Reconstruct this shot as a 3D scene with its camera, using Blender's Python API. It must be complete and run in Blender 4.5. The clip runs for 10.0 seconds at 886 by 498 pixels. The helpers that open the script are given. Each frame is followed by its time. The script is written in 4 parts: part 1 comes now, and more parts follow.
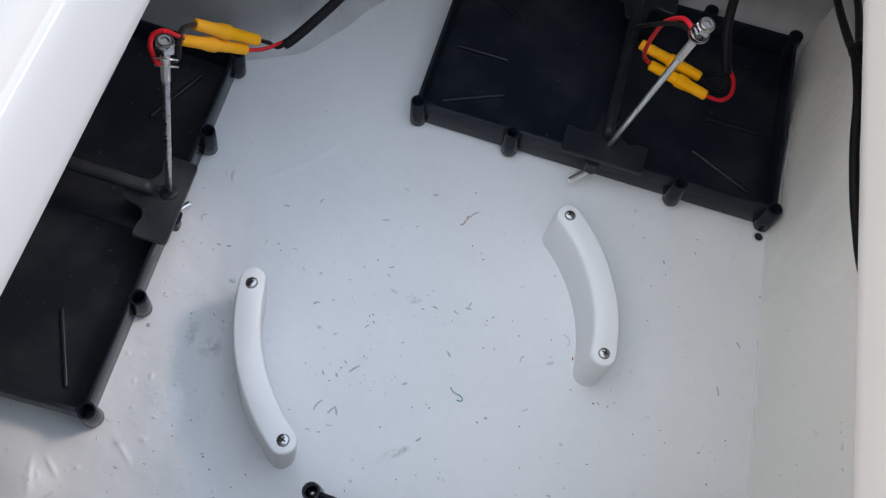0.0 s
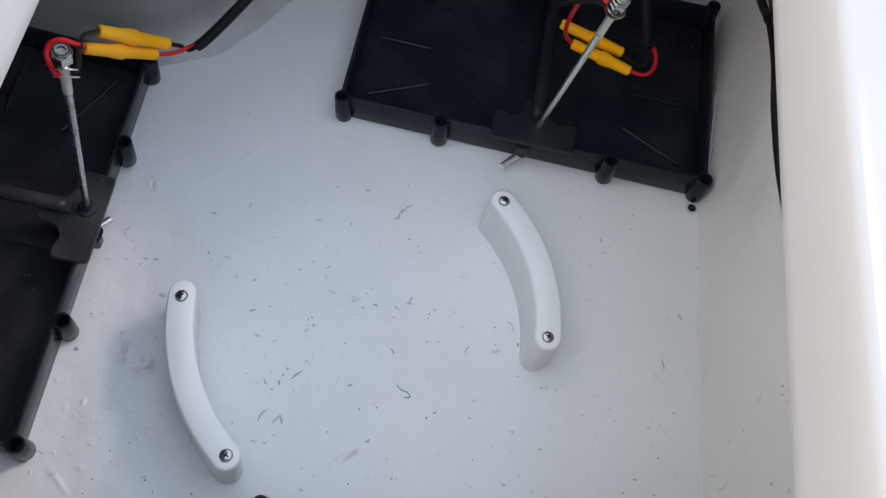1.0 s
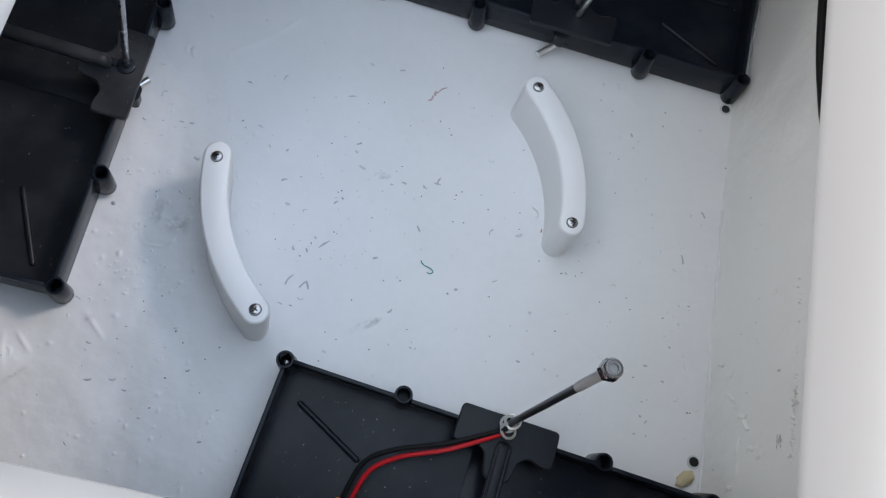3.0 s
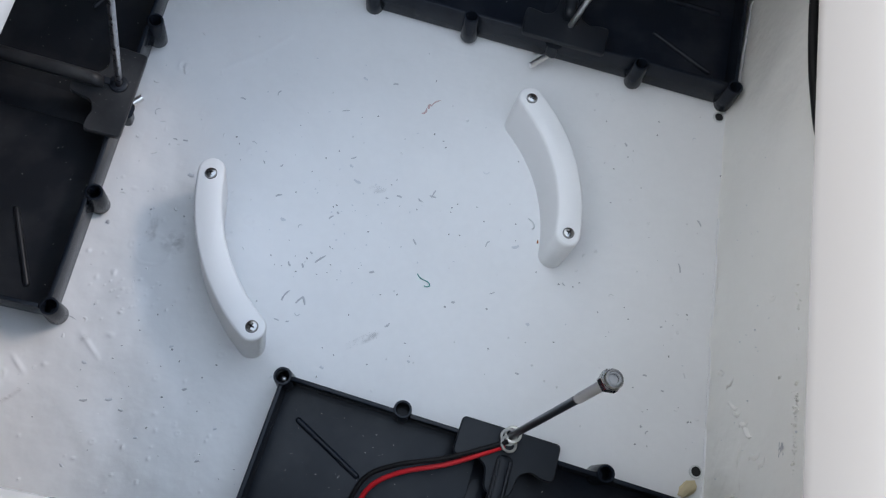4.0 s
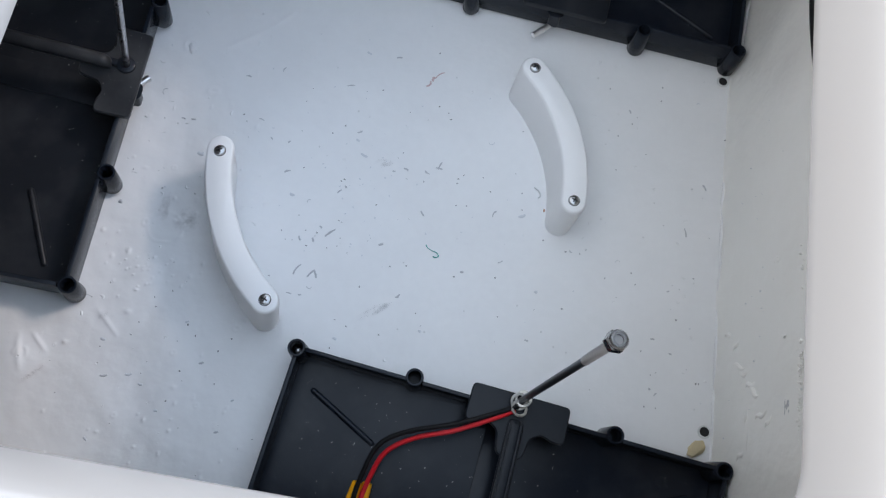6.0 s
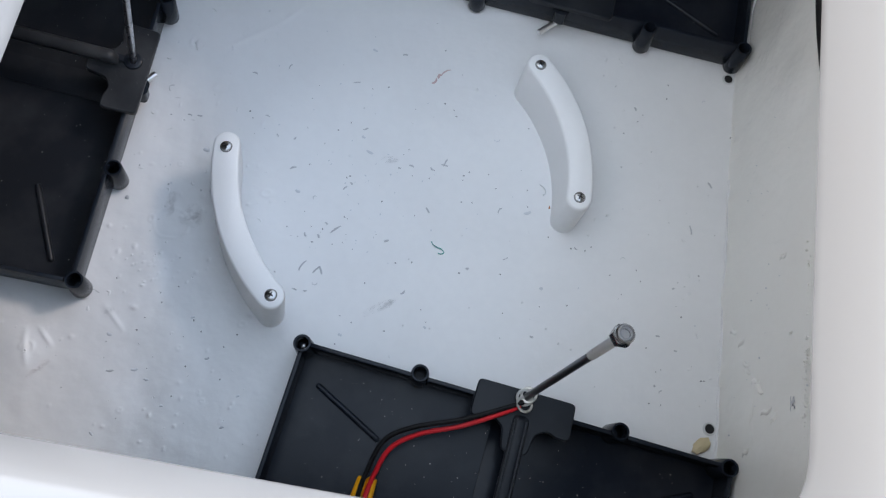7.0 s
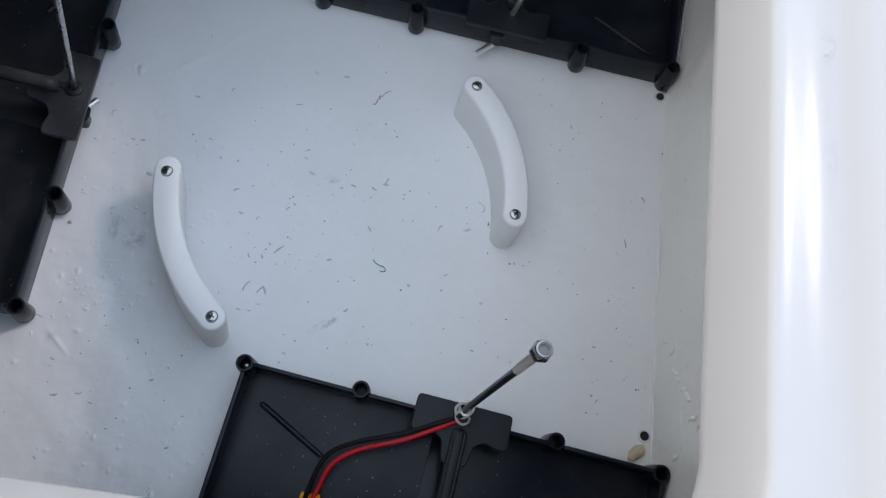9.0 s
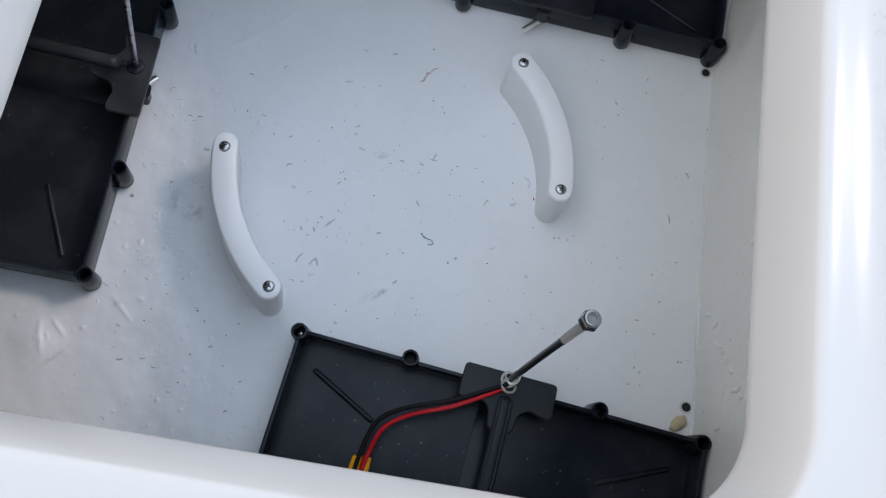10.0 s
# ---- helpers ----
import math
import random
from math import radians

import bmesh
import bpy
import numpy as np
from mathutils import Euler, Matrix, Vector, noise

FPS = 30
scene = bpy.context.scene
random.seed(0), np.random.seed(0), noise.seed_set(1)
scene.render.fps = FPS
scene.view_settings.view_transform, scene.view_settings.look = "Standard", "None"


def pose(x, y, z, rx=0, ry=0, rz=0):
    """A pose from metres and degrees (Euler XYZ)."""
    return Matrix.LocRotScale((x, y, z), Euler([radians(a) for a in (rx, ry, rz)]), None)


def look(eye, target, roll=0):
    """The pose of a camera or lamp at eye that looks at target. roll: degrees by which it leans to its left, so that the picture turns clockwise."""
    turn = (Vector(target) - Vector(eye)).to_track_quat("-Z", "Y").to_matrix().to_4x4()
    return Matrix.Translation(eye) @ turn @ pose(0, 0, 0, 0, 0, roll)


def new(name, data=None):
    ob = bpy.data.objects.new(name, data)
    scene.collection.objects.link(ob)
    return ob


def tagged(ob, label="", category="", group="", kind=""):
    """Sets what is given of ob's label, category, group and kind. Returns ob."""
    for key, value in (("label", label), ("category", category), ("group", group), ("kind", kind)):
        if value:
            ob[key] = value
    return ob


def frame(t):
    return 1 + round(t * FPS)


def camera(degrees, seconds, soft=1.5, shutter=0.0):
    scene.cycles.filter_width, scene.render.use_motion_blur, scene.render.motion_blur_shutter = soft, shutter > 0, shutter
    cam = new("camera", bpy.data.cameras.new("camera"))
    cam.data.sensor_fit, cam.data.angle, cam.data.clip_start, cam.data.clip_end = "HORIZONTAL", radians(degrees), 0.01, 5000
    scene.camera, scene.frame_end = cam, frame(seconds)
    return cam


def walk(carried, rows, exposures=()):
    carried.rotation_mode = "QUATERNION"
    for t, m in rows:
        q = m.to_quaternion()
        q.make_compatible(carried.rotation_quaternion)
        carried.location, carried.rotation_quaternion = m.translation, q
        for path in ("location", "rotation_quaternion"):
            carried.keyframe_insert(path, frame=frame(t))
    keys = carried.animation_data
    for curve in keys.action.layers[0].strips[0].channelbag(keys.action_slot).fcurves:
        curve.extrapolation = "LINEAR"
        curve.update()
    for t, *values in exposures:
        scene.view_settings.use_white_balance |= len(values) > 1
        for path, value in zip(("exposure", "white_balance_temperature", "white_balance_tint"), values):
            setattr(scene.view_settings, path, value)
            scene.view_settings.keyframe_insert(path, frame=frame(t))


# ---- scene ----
cam = camera(58.7, 10.0, soft=1.25)
PATH = [
    (0, (-0.009, -0.159, 0.633), (-0.068, 0.661, -1.19), 4.9),
    (0.5, (-0.007, -0.149, 0.634), (0.006, 0.678, -1.187), 6.6),
    (1, (0.002, -0.152, 0.624), (0.072, 0.662, -1.202), 8.6),
    (1.2, (-0.006, -0.146, 0.633), (0.031, 0.671, -1.192), 6.9),
    (1.5, (-0.024, -0.16, 0.651), (-0.058, 0.672, -1.168), 3.1),
    (1.8, (-0.015, -0.149, 0.64), (-0.056, 0.662, -1.188), 3.3),
    (2, (-0.002, -0.166, 0.626), (-0.013, 0.613, -1.216), 5.5),
    (2.2, (-0.001, -0.186, 0.62), (0.031, 0.545, -1.241), 9.2),
    (2.5, (-0.001, -0.194, 0.622), (0.05, 0.453, -1.27), 12.1),
    (3, (-0.003, -0.188, 0.621), (0.043, 0.438, -1.278), 11.7),
    (3.2, (-0.005, -0.187, 0.62), (0.042, 0.451, -1.275), 11.5),
    (4.3, (-0.001, -0.187, 0.619), (0.055, 0.47, -1.269), 10.8),
    (4.5, (0.001, -0.183, 0.62), (0.062, 0.465, -1.27), 10.9),
    (5, (0.003, -0.19, 0.622), (0.084, 0.443, -1.273), 12.3),
    (5.2, (0.005, -0.194, 0.618), (0.085, 0.431, -1.28), 12.1),
    (5.5, (-0.001, -0.188, 0.629), (0.065, 0.42, -1.275), 10.9),
    (6, (-0.001, -0.194, 0.626), (0.031, 0.404, -1.283), 8.1),
    (6.2, (-0.001, -0.195, 0.625), (0.026, 0.407, -1.282), 7.8),
    (7.3, (-0.003, -0.2, 0.626), (0.018, 0.398, -1.282), 7.2),
    (7.5, (0.001, -0.201, 0.627), (0.014, 0.386, -1.285), 6.6),
    (8, (0.003, -0.199, 0.635), (0.027, 0.391, -1.275), 7.8),
    (8.5, (0.016, -0.187, 0.646), (0.088, 0.442, -1.251), 11.2),
    (8.8, (0.024, -0.192, 0.641), (0.12, 0.447, -1.252), 12.6),
    (9, (0.023, -0.194, 0.645), (0.114, 0.431, -1.253), 12.1),
    (9.5, (0.019, -0.197, 0.652), (0.078, 0.391, -1.259), 9.6),
    (10, (0.012, -0.203, 0.66), (0.021, 0.362, -1.259), 5.4),
]
walk(cam, [(t, look(eye, target, roll)) for t, eye, target, roll in PATH],
     exposures=[(0, 1.06, 6780, 18), (0.5, 1.13, 6780, 18), (1.5, 0.81, 6740, 18), (2.5, 0.99, 6600, 17), (5, 1.07, 6530, 17), (8, 0.97, 6510, 17), (9, 0.83, 6500, 17), (10, 0.87, 6500, 17)])

# ---- light ----
world = bpy.data.worlds.new("sky")
scene.world = world
world.use_nodes = True
wn = world.node_tree
sky = wn.nodes.new("ShaderNodeTexSky")
sky.sky_type = "NISHITA"
sky.sun_disc = False
sky.sun_elevation, sky.sun_rotation = radians(37), radians(64)
sky.air_density, sky.dust_density, sky.ozone_density = 1.0, 0.7, 1.0
wn.links.new(sky.outputs[0], wn.nodes["Background"].inputs[0])
wn.nodes["Background"].inputs[1].default_value = 0.03
cloud = wn.nodes.new("ShaderNodeBackground")
DOME, RIM = 1.08, 1.0
# thin cloud: paler, warmer and dimmer towards the horizon, blue overhead
way = wn.nodes.new("ShaderNodeTexCoord")
height = wn.nodes.new("ShaderNodeSeparateXYZ")
dome = wn.nodes.new("ShaderNodeValToRGB")
dome.color_ramp.elements[0].position, dome.color_ramp.elements[0].color = 0.1, (1.0 * RIM, 0.95 * RIM, 0.87 * RIM, 1)
dome.color_ramp.elements[1].position, dome.color_ramp.elements[1].color = 1.0, (0.7, 0.86, 1.0, 1)
wn.links.new(way.outputs["Generated"], height.inputs[0])
wn.links.new(height.outputs["Z"], dome.inputs[0])
# brighter, warmer sky added away from the sun to even out the floor's light
side = wn.nodes.new("ShaderNodeValToRGB")
side.color_ramp.elements[0].position, side.color_ramp.elements[0].color = 0.0, (0.975, 0.9, 0.79, 1)
side.color_ramp.elements[1].position, side.color_ramp.elements[1].color = 1.0, (0.6, 0.7, 0.805, 1)
turn_x = wn.nodes.new("ShaderNodeMapRange")
turn_x.inputs[1].default_value, turn_x.inputs[2].default_value = -0.8, 0.8
wn.links.new(height.outputs["X"], turn_x.inputs[0])
wn.links.new(turn_x.outputs[0], side.inputs[0])
tinted = wn.nodes.new("ShaderNodeMixRGB")
tinted.blend_type = "MULTIPLY"
tinted.inputs[0].default_value = 1.0
wn.links.new(dome.outputs[0], tinted.inputs[1])
wn.links.new(side.outputs[0], tinted.inputs[2])
wn.links.new(tinted.outputs[0], cloud.inputs[0])
cloud.inputs[1].default_value = DOME
both = wn.nodes.new("ShaderNodeAddShader")
wn.links.new(wn.nodes["Background"].outputs[0], both.inputs[0])
wn.links.new(cloud.outputs[0], both.inputs[1])
wn.links.new(both.outputs[0], wn.nodes["World Output"].inputs[0])
sun_data = bpy.data.lights.new("sun", "SUN")
sun_data.energy, sun_data.angle, sun_data.color = 0.47, radians(9), (1.0, 0.9, 0.77)
sun = new("sun", sun_data)
sun.matrix_world = look((0.719, 0.351, 0.602), (0, 0, 0))


# ---- materials ----
def material(name, base, rough, metal=0.0):
    m = bpy.data.materials.new(name)
    m.use_nodes = True
    b = m.node_tree.nodes["Principled BSDF"]
    b.inputs["Base Color"].default_value = (*base, 1)
    b.inputs["Roughness"].default_value = rough
    b.inputs["Metallic"].default_value = metal
    return m


def add(m, kind, **values):
    n = m.node_tree.nodes.new(kind)
    for k, v in values.items():
        n.inputs[k].default_value = v
    return n


def noisy(m, scale, detail=4.0, rough=0.55):
    """A noise node in object space, in metres."""
    co = add(m, "ShaderNodeTexCoord")
    n = add(m, "ShaderNodeTexNoise", Scale=scale, Detail=detail, Roughness=rough)
    m.node_tree.links.new(co.outputs["Object"], n.inputs["Vector"])
    return n


def ramp(m, source, stops):
    r = add(m, "ShaderNodeValToRGB")
    while len(r.color_ramp.elements) < len(stops):
        r.color_ramp.elements.new(0.5)
    for e, (p, c) in zip(r.color_ramp.elements, stops):
        e.position, e.color = p, (*c, 1)
    m.node_tree.links.new(source, r.inputs[0])
    return r


def relief(m, heights):
    """Bumps in a chain: (source, metres)."""
    b = m.node_tree.nodes["Principled BSDF"]
    last = None
    for source, depth in heights:
        n = add(m, "ShaderNodeBump", Strength=1.0, Distance=depth)
        m.node_tree.links.new(source, n.inputs["Height"])
        if last:
            m.node_tree.links.new(last.outputs[0], n.inputs["Normal"])
        last = n
    m.node_tree.links.new(last.outputs[0], b.inputs["Normal"])


def into(m, source, slot):
    m.node_tree.links.new(source, m.node_tree.nodes["Principled BSDF"].inputs[slot])


def paint(name, light, grey, rough, fine, lump, pits=0.0, brush=0.0):
    """Brushed white bilge paint over glass fibre: faint stains, lumps, pits with darker centres, brush streaks."""
    m = material(name, light, rough)
    big, small = noisy(m, 9.0, 5.0), noisy(m, 140.0, 3.0)
    mixer = add(m, "ShaderNodeMath")
    mixer.operation = "MULTIPLY_ADD"
    mixer.inputs[1].default_value = 0.3
    m.node_tree.links.new(small.outputs[0], mixer.inputs[0])
    m.node_tree.links.new(big.outputs[0], mixer.inputs[2])
    c = ramp(m, mixer.outputs[0], [(0.3, grey), (0.95, light)])
    into(m, c.outputs[0], "Base Color")
    r = ramp(m, noisy(m, 30.0).outputs[0], [(0.3, (rough - 0.03,) * 3), (0.7, (rough + 0.03,) * 3)])
    into(m, r.outputs[0], "Roughness")
    heights = [(noisy(m, 22.0, 3.0).outputs[0], lump), (noisy(m, 85.0, 2.0).outputs[0], lump * 0.3), (noisy(m, 260.0, 3.0).outputs[0], fine)]
    if brush:
        co = add(m, "ShaderNodeTexCoord")
        turn = add(m, "ShaderNodeMapping")
        turn.inputs["Rotation"].default_value = (radians(35), 0, radians(-40))
        turn.inputs["Scale"].default_value = (190, 190, 14)
        m.node_tree.links.new(co.outputs["Object"], turn.inputs[0])
        n = add(m, "ShaderNodeTexNoise", Scale=1.0, Detail=3.0)
        m.node_tree.links.new(turn.outputs[0], n.inputs["Vector"])
        heights.append((n.outputs[0], brush))
    if pits:
        co = add(m, "ShaderNodeTexCoord")
        v = add(m, "ShaderNodeTexVoronoi", Scale=95.0, Randomness=1.0)
        m.node_tree.links.new(co.outputs["Object"], v.inputs["Vector"])
        # the cell's own random colour picks which cells hold a pit, and how wide it is
        apart = add(m, "ShaderNodeSeparateColor")
        m.node_tree.links.new(v.outputs["Color"], apart.inputs[0])
        wide = add(m, "ShaderNodeMapRange")
        for k, val in ((1, 0.52), (2, 1.0), (3, 0.004), (4, 0.17)):
            wide.inputs[k].default_value = val
        m.node_tree.links.new(apart.outputs[0], wide.inputs[0])
        ratio = add(m, "ShaderNodeMath")
        ratio.operation = "DIVIDE"
        m.node_tree.links.new(v.outputs["Distance"], ratio.inputs[0])
        m.node_tree.links.new(wide.outputs[0], ratio.inputs[1])
        bowl = ramp(m, ratio.outputs[0], [(0.0, (0, 0, 0)), (0.45, (0.25, 0.25, 0.25)), (0.75, (1, 1, 1)), (0.95, (0.8, 0.8, 0.8))])
        heights.append((bowl.outputs[0], pits))
        pit_tone = ramp(m, ratio.outputs[0], [(0.1, (0.72, 0.72, 0.72)), (0.6, (1, 1, 1))])
        tint = add(m, "ShaderNodeMixRGB", Fac=1.0)
        tint.blend_type = "MULTIPLY"
        m.node_tree.links.new(c.outputs[0], tint.inputs[1])
        m.node_tree.links.new(pit_tone.outputs[0], tint.inputs[2])
        into(m, tint.outputs[0], "Base Color")
    relief(m, heights)
    return m


def plastic(name, base, rough, dust):
    """Moulded black plastic with grain, scuffs and dust."""
    m = material(name, base, rough)
    n = noisy(m, 18.0, 6.0)
    d = tuple(b + dust for b in base)
    into(m, ramp(m, n.outputs[0], [(0.45, base), (0.8, d)]).outputs[0], "Base Color")
    into(m, ramp(m, noisy(m, 45.0, 5.0).outputs[0], [(0.3, (rough - 0.02,) * 3), (0.8, (rough + 0.06,) * 3)]).outputs[0], "Roughness")
    relief(m, [(noisy(m, 900.0, 2.0).outputs[0], 0.00006)])
    m.node_tree.nodes["Principled BSDF"].inputs["Specular IOR Level"].default_value = 0.08
    return m


def metal(name, base, rough):
    m = material(name, base, rough, 1.0)
    into(m, ramp(m, noisy(m, 220.0, 4.0).outputs[0], [(0.3, (rough * 0.9,) * 3), (0.8, (rough * 1.2,) * 3)]).outputs[0], "Roughness")
    return m


FLOOR_PAINT = paint("floor paint", (0.835, 0.84, 0.845), (0.755, 0.76, 0.765), 0.2, 0.00005, 0.0009, pits=0.0005)
FLOOR_PAINT.node_tree.nodes["Principled BSDF"].inputs["Specular IOR Level"].default_value = 0.45
# the paint is thick and glossy where the floor rises, chalkier on the flat
gloss_co = add(FLOOR_PAINT, "ShaderNodeTexCoord")
gloss_x = add(FLOOR_PAINT, "ShaderNodeSeparateXYZ")
FLOOR_PAINT.node_tree.links.new(gloss_co.outputs["Object"], gloss_x.inputs[0])
gloss_map = add(FLOOR_PAINT, "ShaderNodeMapRange")
gloss_map.interpolation_type = "SMOOTHSTEP"
for k, val in ((1, -0.22), (2, -0.06), (3, 0.235), (4, 0.265)):
    gloss_map.inputs[k].default_value = val
FLOOR_PAINT.node_tree.links.new(gloss_x.outputs[0], gloss_map.inputs[0])
into(FLOOR_PAINT, gloss_map.outputs[0], "Roughness")
WALL_PAINT = paint("wall paint", (0.85, 0.845, 0.81), (0.8, 0.795, 0.76), 0.32, 0.00004, 0.0022, brush=0.00012)
# the bulkhead's shade under the deck is put into a darker base colour
SHADED_PAINT = paint("bulkhead paint with shade", (0.3, 0.3, 0.3), (0.25, 0.25, 0.25), 0.38, 0.00004, 0.0007, brush=0.0003)
# the painted-in shade fades to a lighter tone at the bulkhead's foot
foot_co = add(SHADED_PAINT, "ShaderNodeTexCoord")
foot_z = add(SHADED_PAINT, "ShaderNodeSeparateXYZ")
SHADED_PAINT.node_tree.links.new(foot_co.outputs["Object"], foot_z.inputs[0])
foot_edge = add(SHADED_PAINT, "ShaderNodeMath")
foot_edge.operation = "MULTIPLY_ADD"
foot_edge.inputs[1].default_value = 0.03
SHADED_PAINT.node_tree.links.new(noisy(SHADED_PAINT, 40.0, 4.0).outputs[0], foot_edge.inputs[0])
SHADED_PAINT.node_tree.links.new(foot_z.outputs[2], foot_edge.inputs[2])
foot_map = add(SHADED_PAINT, "ShaderNodeMapRange")
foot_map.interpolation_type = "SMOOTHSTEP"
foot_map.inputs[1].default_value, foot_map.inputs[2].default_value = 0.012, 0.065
SHADED_PAINT.node_tree.links.new(foot_edge.outputs[0], foot_map.inputs[0])
foot_mix = add(SHADED_PAINT, "ShaderNodeMixRGB", Color1=(0.58, 0.585, 0.59, 1))
SHADED_PAINT.node_tree.links.new(foot_map.outputs[0], foot_mix.inputs[0])
foot_base = SHADED_PAINT.node_tree.nodes["Principled BSDF"].inputs["Base Color"]
SHADED_PAINT.node_tree.links.new(foot_base.links[0].from_socket, foot_mix.inputs[2])
into(SHADED_PAINT, foot_mix.outputs[0], "Base Color")
# unseen underside; its grey is set by the light it should bounce
UNDERSIDE_GREY = paint("deck underside grey", (0.4, 0.4, 0.38), (0.32, 0.32, 0.3), 0.6, 0.0002, 0.0015)
GELCOAT = paint("deck gelcoat", (0.487, 0.487, 0.487), (0.478, 0.478, 0.476), 0.22, 0.00001, 0.00005)
GELCOAT.node_tree.nodes["Principled BSDF"].inputs["Specular IOR Level"].default_value = 0.35
CHOCK_PLASTIC = paint("white moulded plastic", (0.86, 0.865, 0.87), (0.84, 0.845, 0.85), 0.42, 0.00003, 0.0001)
TRAY_PLASTIC = plastic("black tray plastic", (0.0088, 0.0126, 0.02), 0.22, 0.02)
TRAY_PLASTIC.node_tree.nodes["Principled BSDF"].inputs["Specular IOR Level"].default_value = 0.2
# the tray under the deck has a wiped dust film and painted-in sunlight
LIT_FILM_PLASTIC = plastic("dusty sunlit tray plastic", (0.0145, 0.017, 0.022), 0.33, 0.03)
LIT_FILM_PLASTIC.node_tree.nodes["Principled BSDF"].inputs["Specular IOR Level"].default_value = 0.25
BAR_PLASTIC = plastic("black bar plastic", (0.0085, 0.0115, 0.0165), 0.36, 0.01)
# lighter copy for the bar under the deck: dust, plus sunlight in the colour
LIT_DUSTY_BAR = plastic("dusty sunlit bar plastic", (0.02, 0.022, 0.026), 0.36, 0.04)
LIT_DUSTY_BAR.node_tree.nodes["Principled BSDF"].inputs["Specular IOR Level"].default_value = 0.25
BAR_PLASTIC.node_tree.nodes["Principled BSDF"].inputs["Specular IOR Level"].default_value = 0.25
RUBBER = plastic("black cable sheath", (0.012, 0.012, 0.013), 0.4, 0.006)
TIN = metal("dull tin plate", (0.5, 0.49, 0.46), 0.45)
THREAD = metal("zinc thread", (0.88, 0.87, 0.88), 0.3)
SCREW = metal("stainless screw", (0.42, 0.42, 0.42), 0.24)
STEEL = metal("bright steel", (0.52, 0.52, 0.52), 0.18)
HOOK_STEEL = metal("polished hook steel", (0.85, 0.84, 0.83), 0.3)
SHANK = metal("dull steel shank", (0.17, 0.18, 0.2), 0.4)
BRIGHT_SHANK = metal("bright zinc shank", (0.74, 0.74, 0.73), 0.36)
GREY_SHANK = metal("grey zinc shank", (0.52, 0.52, 0.53), 0.28)
CUT_END = material("cut bolt end", (0.3, 0.3, 0.3), 0.6, 0.4)
NYLON = material("nylon insert", (0.2, 0.205, 0.21), 0.5)
# black that stands in for the shade inside slots, gaps and holes
RECESS_SHADE = material("recess shade", (0.01, 0.01, 0.011), 0.8)
RED = plastic("red wire insulation", (0.6, 0.018, 0.026), 0.35, 0.03)
YELLOW = plastic("yellow vinyl sleeve", (0.95, 0.42, 0.006), 0.5, 0.04)
SPECK = material("dark grit", (0.26, 0.265, 0.275), 0.8)
SHRED = material("grey shred", (0.6, 0.62, 0.65), 0.7)
SHAVING = material("shaving", (0.47, 0.48, 0.5), 0.6)
PALE = material("pale shaving", (0.6, 0.62, 0.62), 0.5)
RUST = material("rust", (0.35, 0.12, 0.03), 0.8)
SCUFF = material("scuff", (0.34, 0.33, 0.33), 0.5)
scuff_co = add(SCUFF, "ShaderNodeTexCoord")
scuff_map = add(SCUFF, "ShaderNodeMapping")
scuff_map.inputs["Location"].default_value, scuff_map.inputs["Scale"].default_value = (-1, -1, -1), (2, 2, 2)
scuff_ball = add(SCUFF, "ShaderNodeTexGradient")
scuff_ball.gradient_type = "SPHERICAL"
scuff_mul = add(SCUFF, "ShaderNodeMath")
scuff_mul.operation = "MULTIPLY"
SCUFF.node_tree.links.new(scuff_co.outputs["Generated"], scuff_map.inputs[0])
SCUFF.node_tree.links.new(scuff_map.outputs[0], scuff_ball.inputs[0])
SCUFF.node_tree.links.new(scuff_ball.outputs["Fac"], scuff_mul.inputs[0])
SCUFF.node_tree.links.new(ramp(SCUFF, noisy(SCUFF, 160.0, 5.0).outputs[0], [(0.38, (0, 0, 0)), (0.75, (0.6, 0.6, 0.6))]).outputs[0], scuff_mul.inputs[1])
into(SCUFF, scuff_mul.outputs[0], "Alpha")
BLUSH = SCUFF.copy()
BLUSH.name = "pinkish smear"
BLUSH.node_tree.nodes["Principled BSDF"].inputs["Base Color"].default_value = (0.5, 0.3, 0.28, 1)
STAIN = SCUFF.copy()
STAIN.name = "brownish stain"
STAIN.node_tree.nodes["Principled BSDF"].inputs["Base Color"].default_value = (0.2, 0.17, 0.16, 1)
TEAL = material("teal thread", (0.02, 0.28, 0.24), 0.7)
PINK = material("pink paint shred", (0.56, 0.41, 0.4), 0.7)
PUTTY = plastic("tan putty", (0.55, 0.47, 0.3), 0.6, 0.06)
DUST = material("pale dust", (0.5, 0.5, 0.48), 0.8)


# ---- geometry helpers ----
def part(name, bm, mat, parent=None, label="", smooth=True):
    bmesh.ops.recalc_face_normals(bm, faces=bm.faces)
    me = bpy.data.meshes.new(name)
    bm.to_mesh(me)
    bm.free()
    me.materials.append(mat)
    for p in me.polygons:
        p.use_smooth = smooth
    if smooth:
        me.set_sharp_from_angle(angle=radians(38))
    ob = new(name, me)
    ob.parent = parent
    if label:
        ob["label"] = label
    return ob


def thing(name, m, label, category, group=""):
    e = tagged(new(name), label, category, group)
    e.empty_display_size = 0.02
    e.matrix_world = m
    return e


